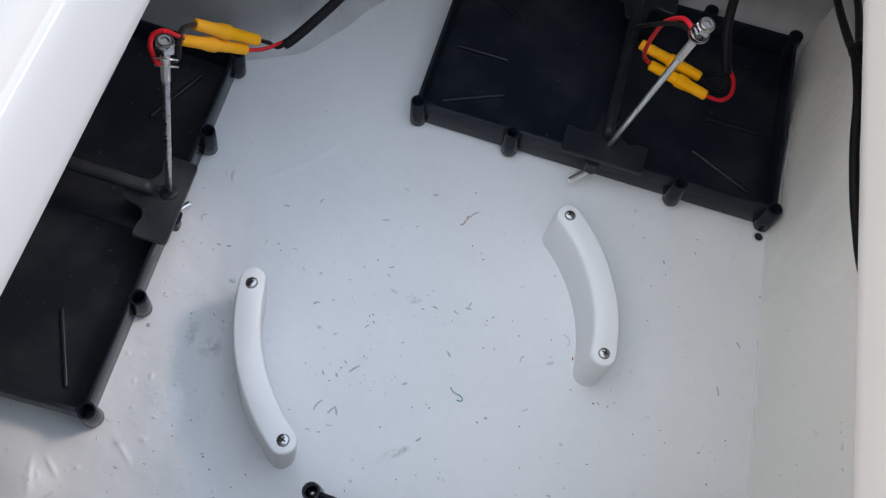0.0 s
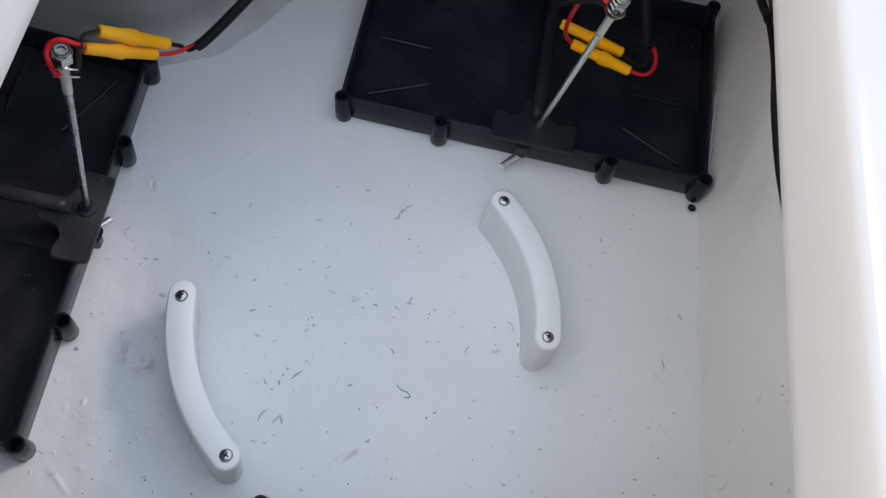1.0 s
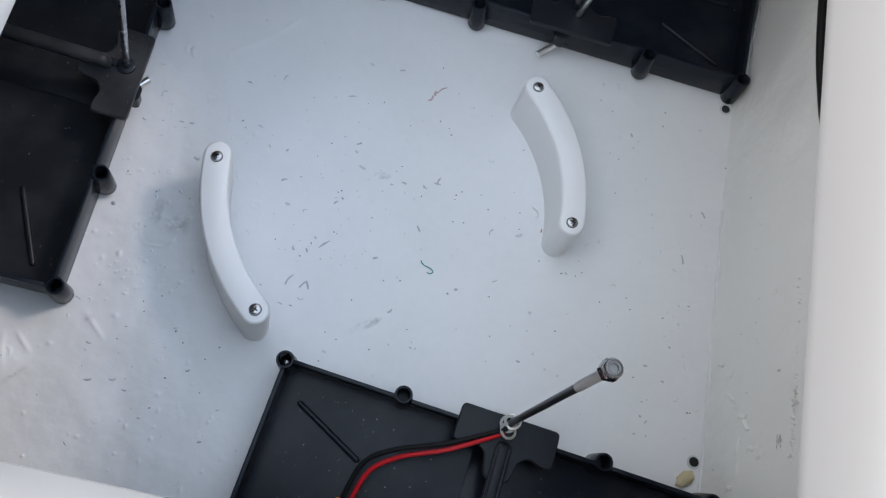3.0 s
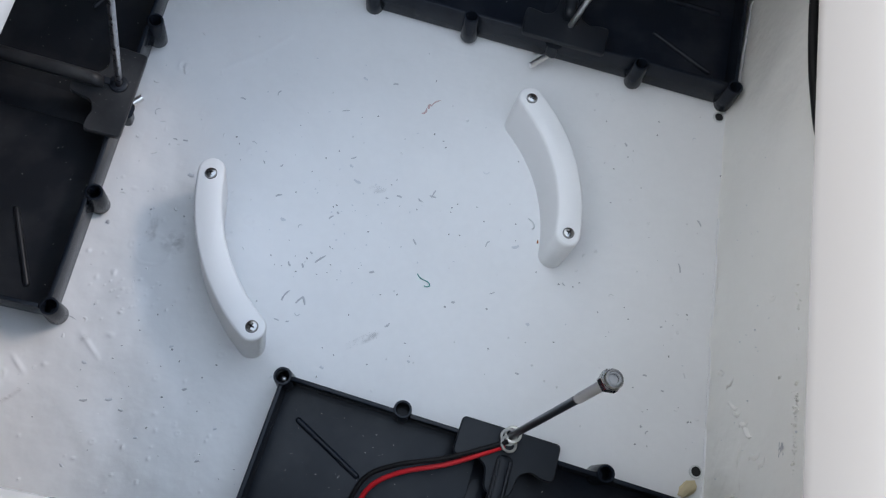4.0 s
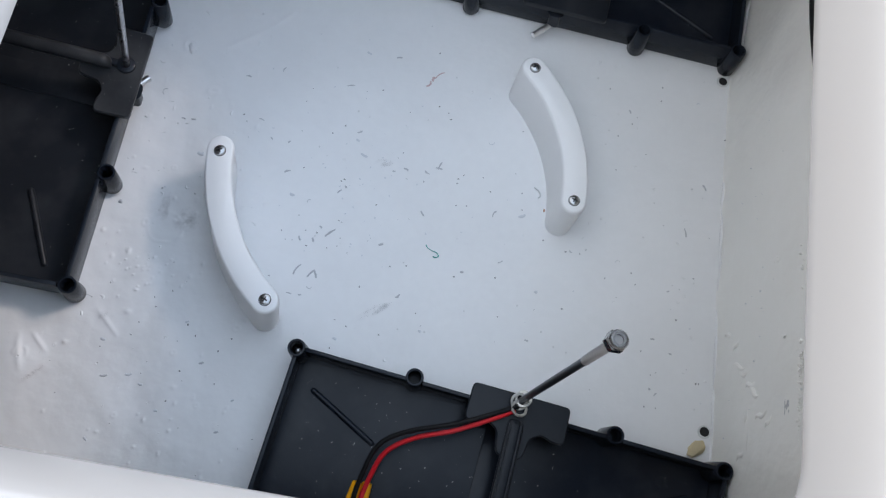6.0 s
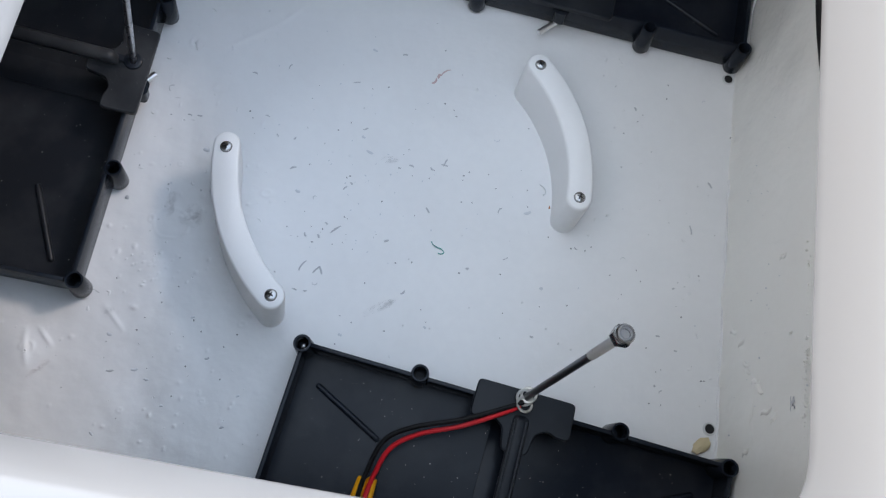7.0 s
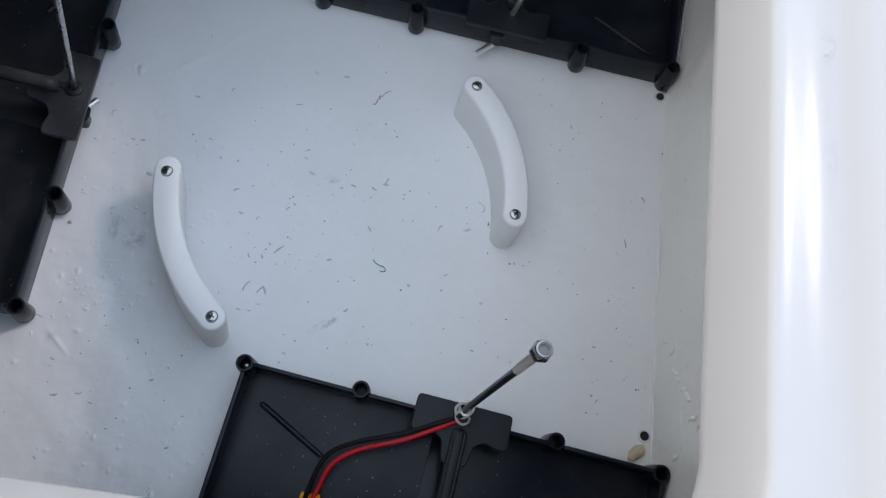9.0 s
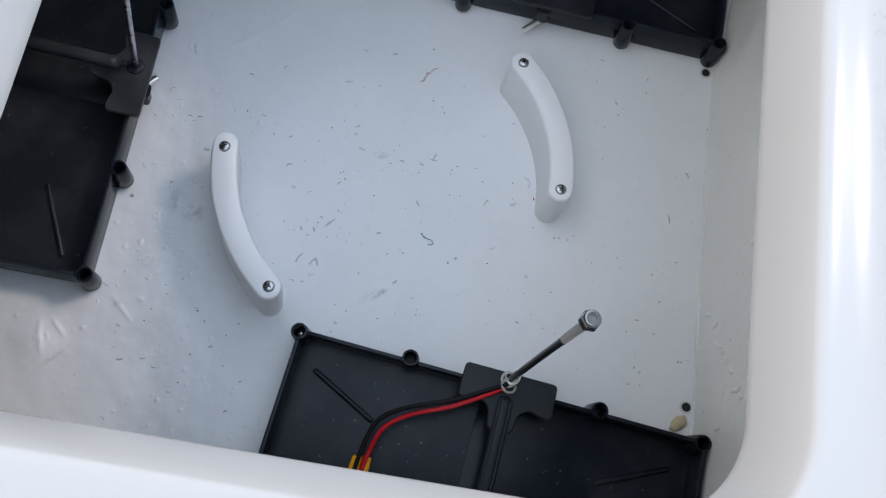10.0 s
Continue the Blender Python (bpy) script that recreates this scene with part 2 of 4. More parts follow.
def loft(bm, loops, closed=True, cap_first=False, cap_last=False):
    """Skin a row of loops that hold the same number of points."""
    rows = [[bm.verts.new(p) for p in loop] for loop in loops]
    n = len(rows[0])
    for a, b in zip(rows, rows[1:]):
        for i in range(n if closed else n - 1):
            j = (i + 1) % n
            bm.faces.new((a[i], a[j], b[j], b[i]))
    if cap_first:
        bm.faces.new(rows[0][::-1])
    if cap_last:
        bm.faces.new(rows[-1])
    return rows


def lathe(bm, profile, seg=24, m=Matrix()):
    """Turn (radius, height) round z; a radius of 0 closes an end."""
    if profile[0][0] > 0.0 and profile[-1][0] > 0.0:
        profile = list(profile) + [profile[0]]
    loops = [[m @ Vector((max(r, 1e-5) * math.cos(a), max(r, 1e-5) * math.sin(a), z)) for a in [2 * math.pi * i / seg for i in range(seg)]] for r, z in profile]
    shut = profile[0][0] == 0.0
    loft(bm, loops, True, shut, shut or profile[-1][0] == 0.0)


def spline(points, step=0.004):
    """A smooth line through the points."""
    p = [Vector(q) for q in points]
    p = [2 * p[0] - p[1]] + p + [2 * p[-1] - p[-2]]
    out = []
    for a, b, c, d in zip(p, p[1:], p[2:], p[3:]):
        n = max(2, int((c - b).length / step))
        for i in range(n):
            t = i / n
            out.append(0.5 * (2 * b + (c - a) * t + (2 * a - 5 * b + 4 * c - d) * t * t + (3 * b - a - 3 * c + d) * t ** 3))
    return out + [p[-2]]


def tube(bm, points, radius, seg=12, step=0.004, smooth=True):
    """A round bar along a line; radius may be a number or a function of 0..1."""
    line = spline(points, step) if smooth else [Vector(q) for q in points]
    up = Vector((0.123, 0.31, 0.94))
    loops = []
    for i, p in enumerate(line):
        d = (line[min(i + 1, len(line) - 1)] - line[max(i - 1, 0)]).normalized()
        s = d.cross(up).normalized()
        up = s.cross(d).normalized()
        r = radius(i / (len(line) - 1)) if callable(radius) else radius
        loops.append([p + r * (math.cos(a) * s + math.sin(a) * up) for a in [2 * math.pi * k / seg for k in range(seg)]])
    loft(bm, loops, True, True, True)


def box(bm, x0, x1, y0, y1, z0, z1, bevel=0.0, m=Matrix()):
    made = bmesh.ops.create_cube(bm, size=1)["verts"]
    for v in made:
        v.co = Vector(((x0 + x1) / 2 + v.co.x * (x1 - x0), (y0 + y1) / 2 + v.co.y * (y1 - y0), (z0 + z1) / 2 + v.co.z * (z1 - z0)))
    if bevel:
        edges = list({e for v in made for e in v.link_edges})
        made = bmesh.ops.bevel(bm, geom=edges, offset=bevel, segments=2, profile=0.5, affect="EDGES")["verts"]
    for v in made:
        v.co = m @ v.co


def slab(bm, outline, z0, z1, bevel=0.001):
    """A flat piece with a rounded upper edge from a closed outline."""
    c = sum((Vector(p) for p in outline), Vector((0, 0))) / len(outline)
    inner = []
    n = len(outline)
    for i in range(n):
        a, p, b = Vector(outline[i - 1]), Vector(outline[i]), Vector(outline[(i + 1) % n])
        t = (b - a).normalized()
        inner.append(p + bevel * Vector((-t.y, t.x)))
    loops = [[(*p, z0) for p in outline], [(*p, z1 - bevel) for p in outline], [(*(Vector(p) * 0.3 + q * 0.7), z1 - 0.3 * bevel) for p, q in zip(outline, inner)], [(*q, z1) for q in inner]]
    loft(bm, loops, True, True, True)


def rounded(points, r, seg=5):
    """Round the corners of a closed outline; points may carry a radius of their own."""
    out = []
    n = len(points)
    for i in range(n):
        a, p, b = Vector(points[i - 1][:2]), Vector(points[i][:2]), Vector(points[(i + 1) % n][:2])
        rr = points[i][2] if len(points[i]) > 2 else r
        da, db = (a - p).normalized(), (b - p).normalized()
        half = da.angle(db) / 2
        cut = min(rr / math.tan(half), 0.49 * (a - p).length, 0.49 * (b - p).length)
        for k in range(seg + 1):
            t = k / seg
            out.append((1 - t) ** 2 * (p + da * cut) + 2 * t * (1 - t) * p + t * t * (p + db * cut))
    return out


def step01(a, b, x):
    t = min(1, max(0, (x - a) / (b - a)))
    return t * t * (3 - 2 * t)


# ---- floor ----
LUMPS = [(-0.2254, -0.0449, 0.013, 0.0017), (-0.216, -0.041, 0.006, 0.0008), (-0.302, -0.121, 0.02, 0.0032), (-0.24, -0.14, 0.02, 0.001), (-0.2, 0.02, 0.02, 0.0012), (-0.245, 0.055, 0.02, 0.0015), (-0.2, -0.09, 0.015, 0.001), (-0.27, -0.2, 0.03, 0.002)]
RINGS = [(-0.2148, -0.0063, 0.013, 0.0004, 0.0012), (-0.2957, -0.1175, 0.0038, 0.001, 0.0011), (-0.2227, 0.1583, 0.005, 0.0006, 0.001)]


# small blisters (h > 0) and crater rims (h < 0) in the paint, most of them where the floor rises
PIMPLES = {}
rng = random.Random(21)
for i in range(255):
    if i >= 220:
        a, b = rng.gauss(-0.2254, 0.009), rng.gauss(-0.0449, 0.009)
    elif i < 130:
        a, b = rng.uniform(-0.32, -0.14), rng.uniform(-0.24, 0.27)
    else:
        a, b = rng.uniform(-0.16, 0.24), rng.uniform(-0.2, 0.3)
    w = 1.0 if a < -0.14 else 0.35
    item = (a, b, (rng.uniform(0.0006, 0.0013) if i >= 220 else rng.choice((0.001, 0.0014, 0.0018, 0.0028))) * rng.uniform(0.7, 1.2), w * rng.choice((1, 1, 1, -0.4)) * rng.uniform(0.0004, 0.0011), rng.uniform(0.5, 2.0))
    for p in {(int((a + dx) // 0.03), int((b + dy) // 0.03)) for dx in (-0.012, 0, 0.012) for dy in (-0.012, 0, 0.012)}:
        PIMPLES.setdefault(p, []).append(item)
# brush ridges: start, end, height, half width
RIDGES = [(-0.2067, 0.1526, -0.1596, 0.1897, 0.0005, 0.0022), (-0.1596, 0.1897, -0.1334, 0.2176, 0.0005, 0.002), (-0.2483, -0.081, -0.2341, -0.0966, 0.0009, 0.0017), (-0.253, -0.076, -0.244, -0.087, 0.0006, 0.003), (-0.2912, -0.102, -0.2806, -0.1144, 0.0011, 0.0016),
          (-0.0597, -0.0665, -0.0233, -0.0441, 0.0004, 0.0015), (-0.3, -0.104, -0.294, -0.13, 0.001, 0.002)]


def floor_z(x, y, rough=True):
    """The hull's bottom: flat, then rising towards one side."""
    s = max(0.0, -x)
    z = 0.2 * (s * s / 0.52 if s < 0.26 else 0.13 + (s - 0.26))
    if rough:
        z += 0.0011 * noise.noise((x * 14, y * 14, 0)) + 0.0004 * noise.noise((x * 45, y * 45, 3))
        w = step01(-0.14, -0.22, x)
        z += w * (0.0009 * noise.noise((x * 30, y * 22, 7)) + 0.0005 * noise.noise((x * 75, y * 60, 2)))
        for a, b, r, h in LUMPS:
            d = ((x - a) ** 2 + (y - b) ** 2) / r ** 2
            if d < 6:
                z += h * math.exp(-d * 1.5)
        if x < 0:
            for x0, y0, x1, y1, h, w in RIDGES:
                t = min(1, max(0, ((x - x0) * (x1 - x0) + (y - y0) * (y1 - y0)) / ((x1 - x0) ** 2 + (y1 - y0) ** 2)))
                d = math.hypot(x - x0 - t * (x1 - x0), y - y0 - t * (y1 - y0)) / w
                if d < 3:
                    z += h * math.exp(-d * d) * math.sin(math.pi * min(1, max(0, 0.08 + 0.84 * t)))
            for a, b, r, h, w in RINGS:
                d = math.hypot(x - a, y - b)
                if d < r + 0.008:
                    z += h * math.exp(-((d - r - 0.16 * r * noise.noise((x * 120, y * 120, 8))) / w) ** 2) * max(0.0, 0.55 + 1.1 * noise.noise((x * 110, y * 110, 5)))
        for a, b, r, h, k in PIMPLES.get((int(x // 0.03), int(y // 0.03)), ()):
            d = math.hypot((x - a) * k, y - b) / r
            if d < 3:
                z += h * (math.exp(-d * d * 2.0) if h > 0 else -math.exp(-((d - 1) / 0.4) ** 2))
    return z


def right_wall_x(y, z=0.0):
    return 0.243 + 0.074 * y + 0.36 * max(y - 0.15, 0) ** 2 + 0.094 * z


bm = bmesh.new()
xs = np.concatenate([np.linspace(-0.66, -0.34, 36), np.arange(-0.336, -0.14, 0.0009), np.linspace(-0.138, 0.36, 250)])
ys = np.concatenate([np.linspace(-0.5, -0.2, 60), np.arange(-0.197, 0.06, 0.0009), np.linspace(0.062, 0.32, 150), np.linspace(0.323, 0.56, 50)])
loft(bm, [[(x, y, floor_z(x, y)) for x in xs] for y in ys], closed=False)
tagged(part("floor", bm, FLOOR_PAINT), "white painted fibreglass compartment floor, lumpy and dusty", "floor", kind="structure")


# ---- walls under the deck ----
def wall(name, base, lean, fillet, label, top=0.32, lump=0.0025, bead=0.0, mat=WALL_PAINT):
    """A painted wall on a line that bends, with a filleted foot; the room is on the line's left."""
    line = spline([(x, y, 0) for x, y in base], 0.006)
    fit = fillet if callable(fillet) else (lambda p: fillet)
    loops = []
    for i, p in enumerate(line):
        d = (line[min(i + 1, len(line) - 1)] - line[max(i - 1, 0)]).normalized()
        out = Vector((d.y, -d.x, 0))
        row = []
        fr = fit(p)
        prof = [(-fr * (1 - math.sin(a)), fr * (1 - math.cos(a))) for a in np.linspace(0, math.pi / 2, 8)]
        prof += [(0, z) for z in np.linspace(fr + 0.006, top, 36)]
        for o, z in prof:
            q = p + out * (o + lean * z)
            w = lump * noise.noise((q.x * 24, q.y * 24, z * 24)) + 0.2 * lump * noise.noise((q.x * 70, q.y * 70, z * 70 + 4))
            foot = floor_z(q.x, q.y) * (1 - step01(0, 0.1, z)) - 0.0015 * (1 - step01(0, fr * 0.5, z))
            if bead and z < 0.02:
                w -= bead * (0.5 + noise.noise((q.x * 9, q.y * 60, 2))) * math.exp(-((z - 0.006) / 0.003) ** 2)
            row.append(q + out * w + Vector((0, 0, z + foot)))
        row.append(row[-1] + out * 0.02)
        row.append(p + out * (0.03 + lean * 0) + Vector((0, 0, -0.02)))
        loops.append(row)
    bm = bmesh.new()
    loft(bm, loops, closed=False)
    return tagged(part(name, bm, mat), label, "wall", kind="structure")


wall("wall_right", [(right_wall_x(y), y) for y in np.linspace(-0.48, 0.52, 26)], 0.094, 0.005, "white painted fibreglass side wall with lumpy brushed surface", bead=0.004)
wall("wall_back", [(0.34, 0.405), (0.2, 0.43), (0.05, 0.457), (-0.05, 0.472), (-0.1, 0.45), (-0.15, 0.395), (-0.2, 0.33), (-0.25, 0.298), (-0.32, 0.289), (-0.5, 0.283), (-0.66, 0.28)], 0.12, 0.032, "painted fibreglass bulkhead behind the battery trays, shade put into its colour", mat=SHADED_PAINT)
wall("wall_left", [(-0.6, 0.36), (-0.6, 0.1), (-0.6, -0.2), (-0.6, -0.48)], 0.05, 0.02, "white painted fibreglass hull side under the deck")
wall("wall_front", [(-0.66, -0.42), (-0.3, -0.42), (0.1, -0.42), (0.3, -0.42)], 0.05, 0.02, "white painted fibreglass bulkhead under the deck")

# ---- deck with the hatch opening ----
HATCH = pose(0, 0, 0, 0, 0, -4.85)
U0, U1, V0, V1, HR = -0.191, 0.1615, -0.2015, 0.31, 0.045


def hatch_ring(d, z, seg=14, side=26):
    """The hatch's outline moved outwards by d."""
    r = HR + d
    out = []
    corners = [(U1 - HR, V0 + HR, -90), (U1 - HR, V1 - HR, 0), (U0 + HR, V1 - HR, 90), (U0 + HR, V0 + HR, 180)]
    pts = []
    for cx, cy, a0 in corners:
        pts.append([(cx + r * math.cos(radians(a0 + 90 * k / seg)), cy + r * math.sin(radians(a0 + 90 * k / seg))) for k in range(seg + 1)])
    for i in range(4):
        out += pts[i]
        a, b = pts[i][-1], pts[(i + 1) % 4][0]
        out += [(a[0] + (b[0] - a[0]) * k / side, a[1] + (b[1] - a[1]) * k / side) for k in range(1, side)]
    rows = []
    for u, v in out:
        zz = z
        if d > 0.0165:
            zz -= 0.008 * step01(0.0165, 0.022, d) * step01(U0 - 0.01, U0 - 0.017, u)
        zz += 0.0006 * noise.noise((u * 9, v * 9, 1))
        rows.append(HATCH @ Vector((u, v, zz)))
    return rows


bm = bmesh.new()
PROFILE = [(0.006, 0.318), (0.0025, 0.3175), (0.0006, 0.319), (0.0, 0.322), (0.0006, 0.326), (0.0085, 0.348), (0.0118, 0.3552), (0.0127, 0.3564), (0.0137, 0.3571), (0.015, 0.3574),
           (0.0165, 0.3574), (0.019, 0.3570), (0.022, 0.3563), (0.027, 0.3548), (0.032, 0.3536), (0.037, 0.353), (0.043, 0.353), (0.046, 0.3536), (0.049, 0.3556), (0.053, 0.3585), (0.058, 0.36), (0.07, 0.3605), (0.12, 0.3605), (0.3, 0.3605), (0.8, 0.36), (0.9, 0.359), (0.915, 0.354), (0.92, 0.345), (0.92, 0.2), (0.92, -0.06)]
loft(bm, [hatch_ring(d, z) for d, z in PROFILE])
tagged(part("deck", bm, GELCOAT), "glossy white gelcoat deck with a rounded hatch coaming", "deck", kind="structure")
bm = bmesh.new()
loft(bm, [hatch_ring(d, z) for d, z in [(0.005, 0.316), (0.012, 0.314), (0.2, 0.314), (0.9, 0.314)]])
tagged(part("ceiling", bm, UNDERSIDE_GREY), "grey fibreglass underside of the deck, out of view", "ceiling", kind="structure")

# ---- battery trays ----
L, W = 0.328, 0.203
POSTS = [0.0, 0.0905, 0.2445, L]
TRAY_TOP = 0.033


def make_tray(m, label, hook=0.002, floor_mat=TRAY_PLASTIC, inset=False, W=W, view_skew=0.0):
    """A shallow tray with hollow posts on its long sides; can be skewed to fit the camera's view."""
    t = thing("battery_tray", m, label, "battery tray", "battery trays")
    bm = bmesh.new()
    slab(bm, rounded([(-0.002, -0.002), (L + 0.002, -0.002), (L + 0.002, W + 0.002), (-0.002, W + 0.002)], 0.004), 0.001, 0.005, 0.0008)
    part("base", bm, floor_mat, t)
    for y0, y1 in ((-0.0025, 0.0008), (W - 0.0008, W + 0.0025)):
        for a, b in zip(POSTS, POSTS[1:]):
            bm = bmesh.new()
            box(bm, a + 0.0052, b - 0.0058, y0, y1, 0.0012, TRAY_TOP - 0.001, 0.0007)
            part("side_wall", bm, TRAY_PLASTIC, t)
    for x0, x1 in ((-0.0025, 0.0008), (L - 0.0008, L + 0.0025)):
        bm = bmesh.new()
        box(bm, x0, x1, 0.0045, W - 0.0045, 0.0012, TRAY_TOP - 0.001, 0.0007)
        part("side_wall", bm, TRAY_PLASTIC, t)
    spots = [(x - 0.0014, v + o * (0.0002 if x in (0.0, L) else 0.0034)) for v, o in ((0.0, -1), (W, 1)) for x in POSTS] if inset else [(x, v + o * (0.003 if x in (0.0, L) else 0.0055)) for v, o in ((0.0, -1), (W, 1)) for x in POSTS]
    first = None
    for x, y in spots:
        if first is None:
            bm = bmesh.new()
            lathe(bm, [(0.0, 0.0006), (0.0062, 0.0006), (0.0078, 0.0035), (0.0075, 0.016), (0.0068, TRAY_TOP), (0.0064, TRAY_TOP + 0.001), (0.0051, TRAY_TOP + 0.001), (0.0047, TRAY_TOP), (0.0042, 0.009), (0.0, 0.009)], 20)
            first = part("post", bm, TRAY_PLASTIC, t)
            first.location = (x, y, 0)
        else:
            o = new("post", first.data)
            o.parent = t
            o.location = (x, y, 0)
    if inset:
        bm = bmesh.new()
        lathe(bm, [(0.0, 0.0092), (0.0032, 0.0092), (0.0034, 0.0104), (0.0022, 0.0116), (0.0, 0.012)], 14, Matrix.Translation((*spots[4], 0.012)))
        part("screw", bm, SCREW, t, "bright screw head in the corner post")
    # hook sockets at the middle of the long sides
    for y, s in ((0, -1), (W, 1)):
        bm = bmesh.new()
        slab(bm, rounded([(L / 2 + hook - 0.006, y + s * 0.002), (L / 2 + hook + 0.006, y + s * 0.002), (L / 2 + hook + 0.005, y + s * 0.0105), (L / 2 + hook - 0.005, y + s * 0.0105)][::s and -s], 0.0034), 0.012, TRAY_TOP - 0.003, 0.002)
        part("hook_socket", bm, TRAY_PLASTIC, t)
    # stiffening ribs pressed into the base
    for (x0, y0), (x1, y1) in [((0.017, 0.024), (0.071, 0.0496)), ((L - 0.017, 0.024), (L - 0.071, 0.0496)), ((0.017, W - 0.024), (0.071, W - 0.0496)), ((L - 0.017, W - 0.024), (L - 0.071, W - 0.0496)), ((0.015, W / 2 - 0.005), (0.064, W / 2 - 0.005)), ((L - 0.015, W / 2 - 0.005), (L - 0.064, W / 2 - 0.005))]:
        a, b = Vector((x0, y0, 0)), Vector((x1, y1, 0))
        d = (b - a).normalized()
        s = Vector((-d.y, d.x, 0))
        ring = [a + 0.0024 * (math.cos(k) * s - math.sin(k) * d) for k in np.linspace(0, math.pi, 9)] + [b + 0.0024 * (-math.cos(k) * s + math.sin(k) * d) for k in np.linspace(0, math.pi, 9)]
        def scaled(off, z):
            out = []
            for p in ring:
                q = a + d * max(0, min((b - a).length, (p - a).dot(d)))
                out.append(q + (p - q).normalized() * (0.0024 + off) + Vector((0, 0, z)))
            return out
        bm = bmesh.new()
        loft(bm, [scaled(0.0024 * math.cos(k) - 0.0024, 0.0049 + 0.0029 * math.sin(k)) for k in np.linspace(0, 1.45, 9)], True, False, True)
        part("rib", bm, floor_mat, t)
    # low band across the middle of the base
    bm = bmesh.new()
    box(bm, L / 2 - 0.012, L / 2 + 0.012, 0.002, W - 0.002, 0.0049, 0.0062, 0.0005)
    part("middle_band", bm, floor_mat, t)
    skew(t, view_skew)
    return t


def skew(t, view_skew):
    for o in t.children:
        if view_skew and o.name.startswith("post"):
            o.location.x -= view_skew * o.location.y
        elif view_skew:
            for v in o.data.vertices:
                v.co.x -= view_skew * v.co.y


def make_bar(m, label, offset=0.009, round_top=True, boss=None, bar=0.0, W=W, view_skew=0.0, mat=BAR_PLASTIC):
    """The hold-down: a bar across the tray, a winged plate on each wall."""
    t = thing("hold_down_bar", m, label, "battery hold-down", "battery hold-downs")
    cx = L / 2 + offset
    z0 = TRAY_TOP + 0.0006
    for y, s in ((0.0, 1), (W, -1)):
        half = [(0.037, -0.0105, 0.004), (0.0378, 0.0175, 0.005), (0.027, 0.0168, 0.004), (0.0205, 0.0145, 0.006), (0.0125, 0.019, 0.007), (0.0095, 0.036, 0.006)]
        o = [(cx + u, y + s * v, q) for u, v, q in half] + [(cx - u, y + s * v, q) for u, v, q in half[::-1]]
        if s < 0:
            o = o[::-1]
        bm = bmesh.new()
        slab(bm, rounded(o, 0.004), z0, z0 + 0.0042, 0.0009)
        part("winged_plate", bm, mat, t)
    bm = bmesh.new()
    y0, y1 = (0.013, W - 0.013) if round_top else (0.008, W - 0.008)
    w, h = (0.0056, 0.0105) if round_top else (0.0062, 0.0028)
    if round_top:
        prof = [(w * math.cos(k), h * (0.5 + 0.5 * math.sin(k))) for k in np.linspace(0, 2 * math.pi, 16, endpoint=False)]
        ends = [(0, 0.15), (0.0006, 0.45), (0.002, 0.72), (0.0045, 0.92), (0.008, 1)]
    else:
        prof = [(-w, 0), (-w, 0.4 * h), (-0.75 * w, 0.85 * h), (-0.3 * w, h), (0.3 * w, h), (0.75 * w, 0.85 * h), (w, 0.4 * h), (w, 0)]
        ends = [(0, 0.2), (0.0015, 0.75), (0.005, 1)]
    rows = []
    for y, f in [(y0 + d, f) for d, f in ends] + [(y1 - d, f) for d, f in ends[::-1]]:
        rows.append([(cx + bar + x * (0.35 + 0.65 * f), y, z0 + 0.0036 + z * f) for x, z in prof])
    loft(bm, rows, True, True, True)
    part("crossbar", bm, mat, t)
    if boss:
        bm = bmesh.new()
        lathe(bm, [(0.0032, z0 + 0.0041), (0.0072, z0 + 0.0041), (0.007, z0 + 0.0058), (0.0063, z0 + 0.0063), (0.0034, z0 + 0.0063)], 24, Matrix.Translation((boss[0], boss[1], 0)))
        part("bolt_boss", bm, TRAY_PLASTIC, t)
        bm = bmesh.new()
        box(bm, boss[0] - 0.0028, boss[0] + 0.0028, boss[1] + 0.004, boss[1] + 0.03, z0 + 0.0041, z0 + 0.0062, 0.0008)
        part("boss_arm", bm, TRAY_PLASTIC, t)
    if not round_top:
        for s in (-1, 1):
            bm = bmesh.new()
            box(bm, cx + s * 0.0042 - 0.0008, cx + s * 0.0042 + 0.0008, 0.012, W - 0.012, z0 + 0.005, z0 + 0.0082, 0.0004)
            part("ridge", bm, mat, t)
    skew(t, view_skew)
    return t


def hexagon(bm, r, z0, z1, m):
    pts = [(r * math.cos(k * math.pi / 3), r * math.sin(k * math.pi / 3)) for k in range(6)]
    c = 0.0007
    loft(bm, [[m @ Vector((x * f, y * f, z)) for x, y in pts] for z, f in ((z0, 0.92), (z0 + c, 1), (z1 - c, 1), (z1, 0.9))], True, True, True)


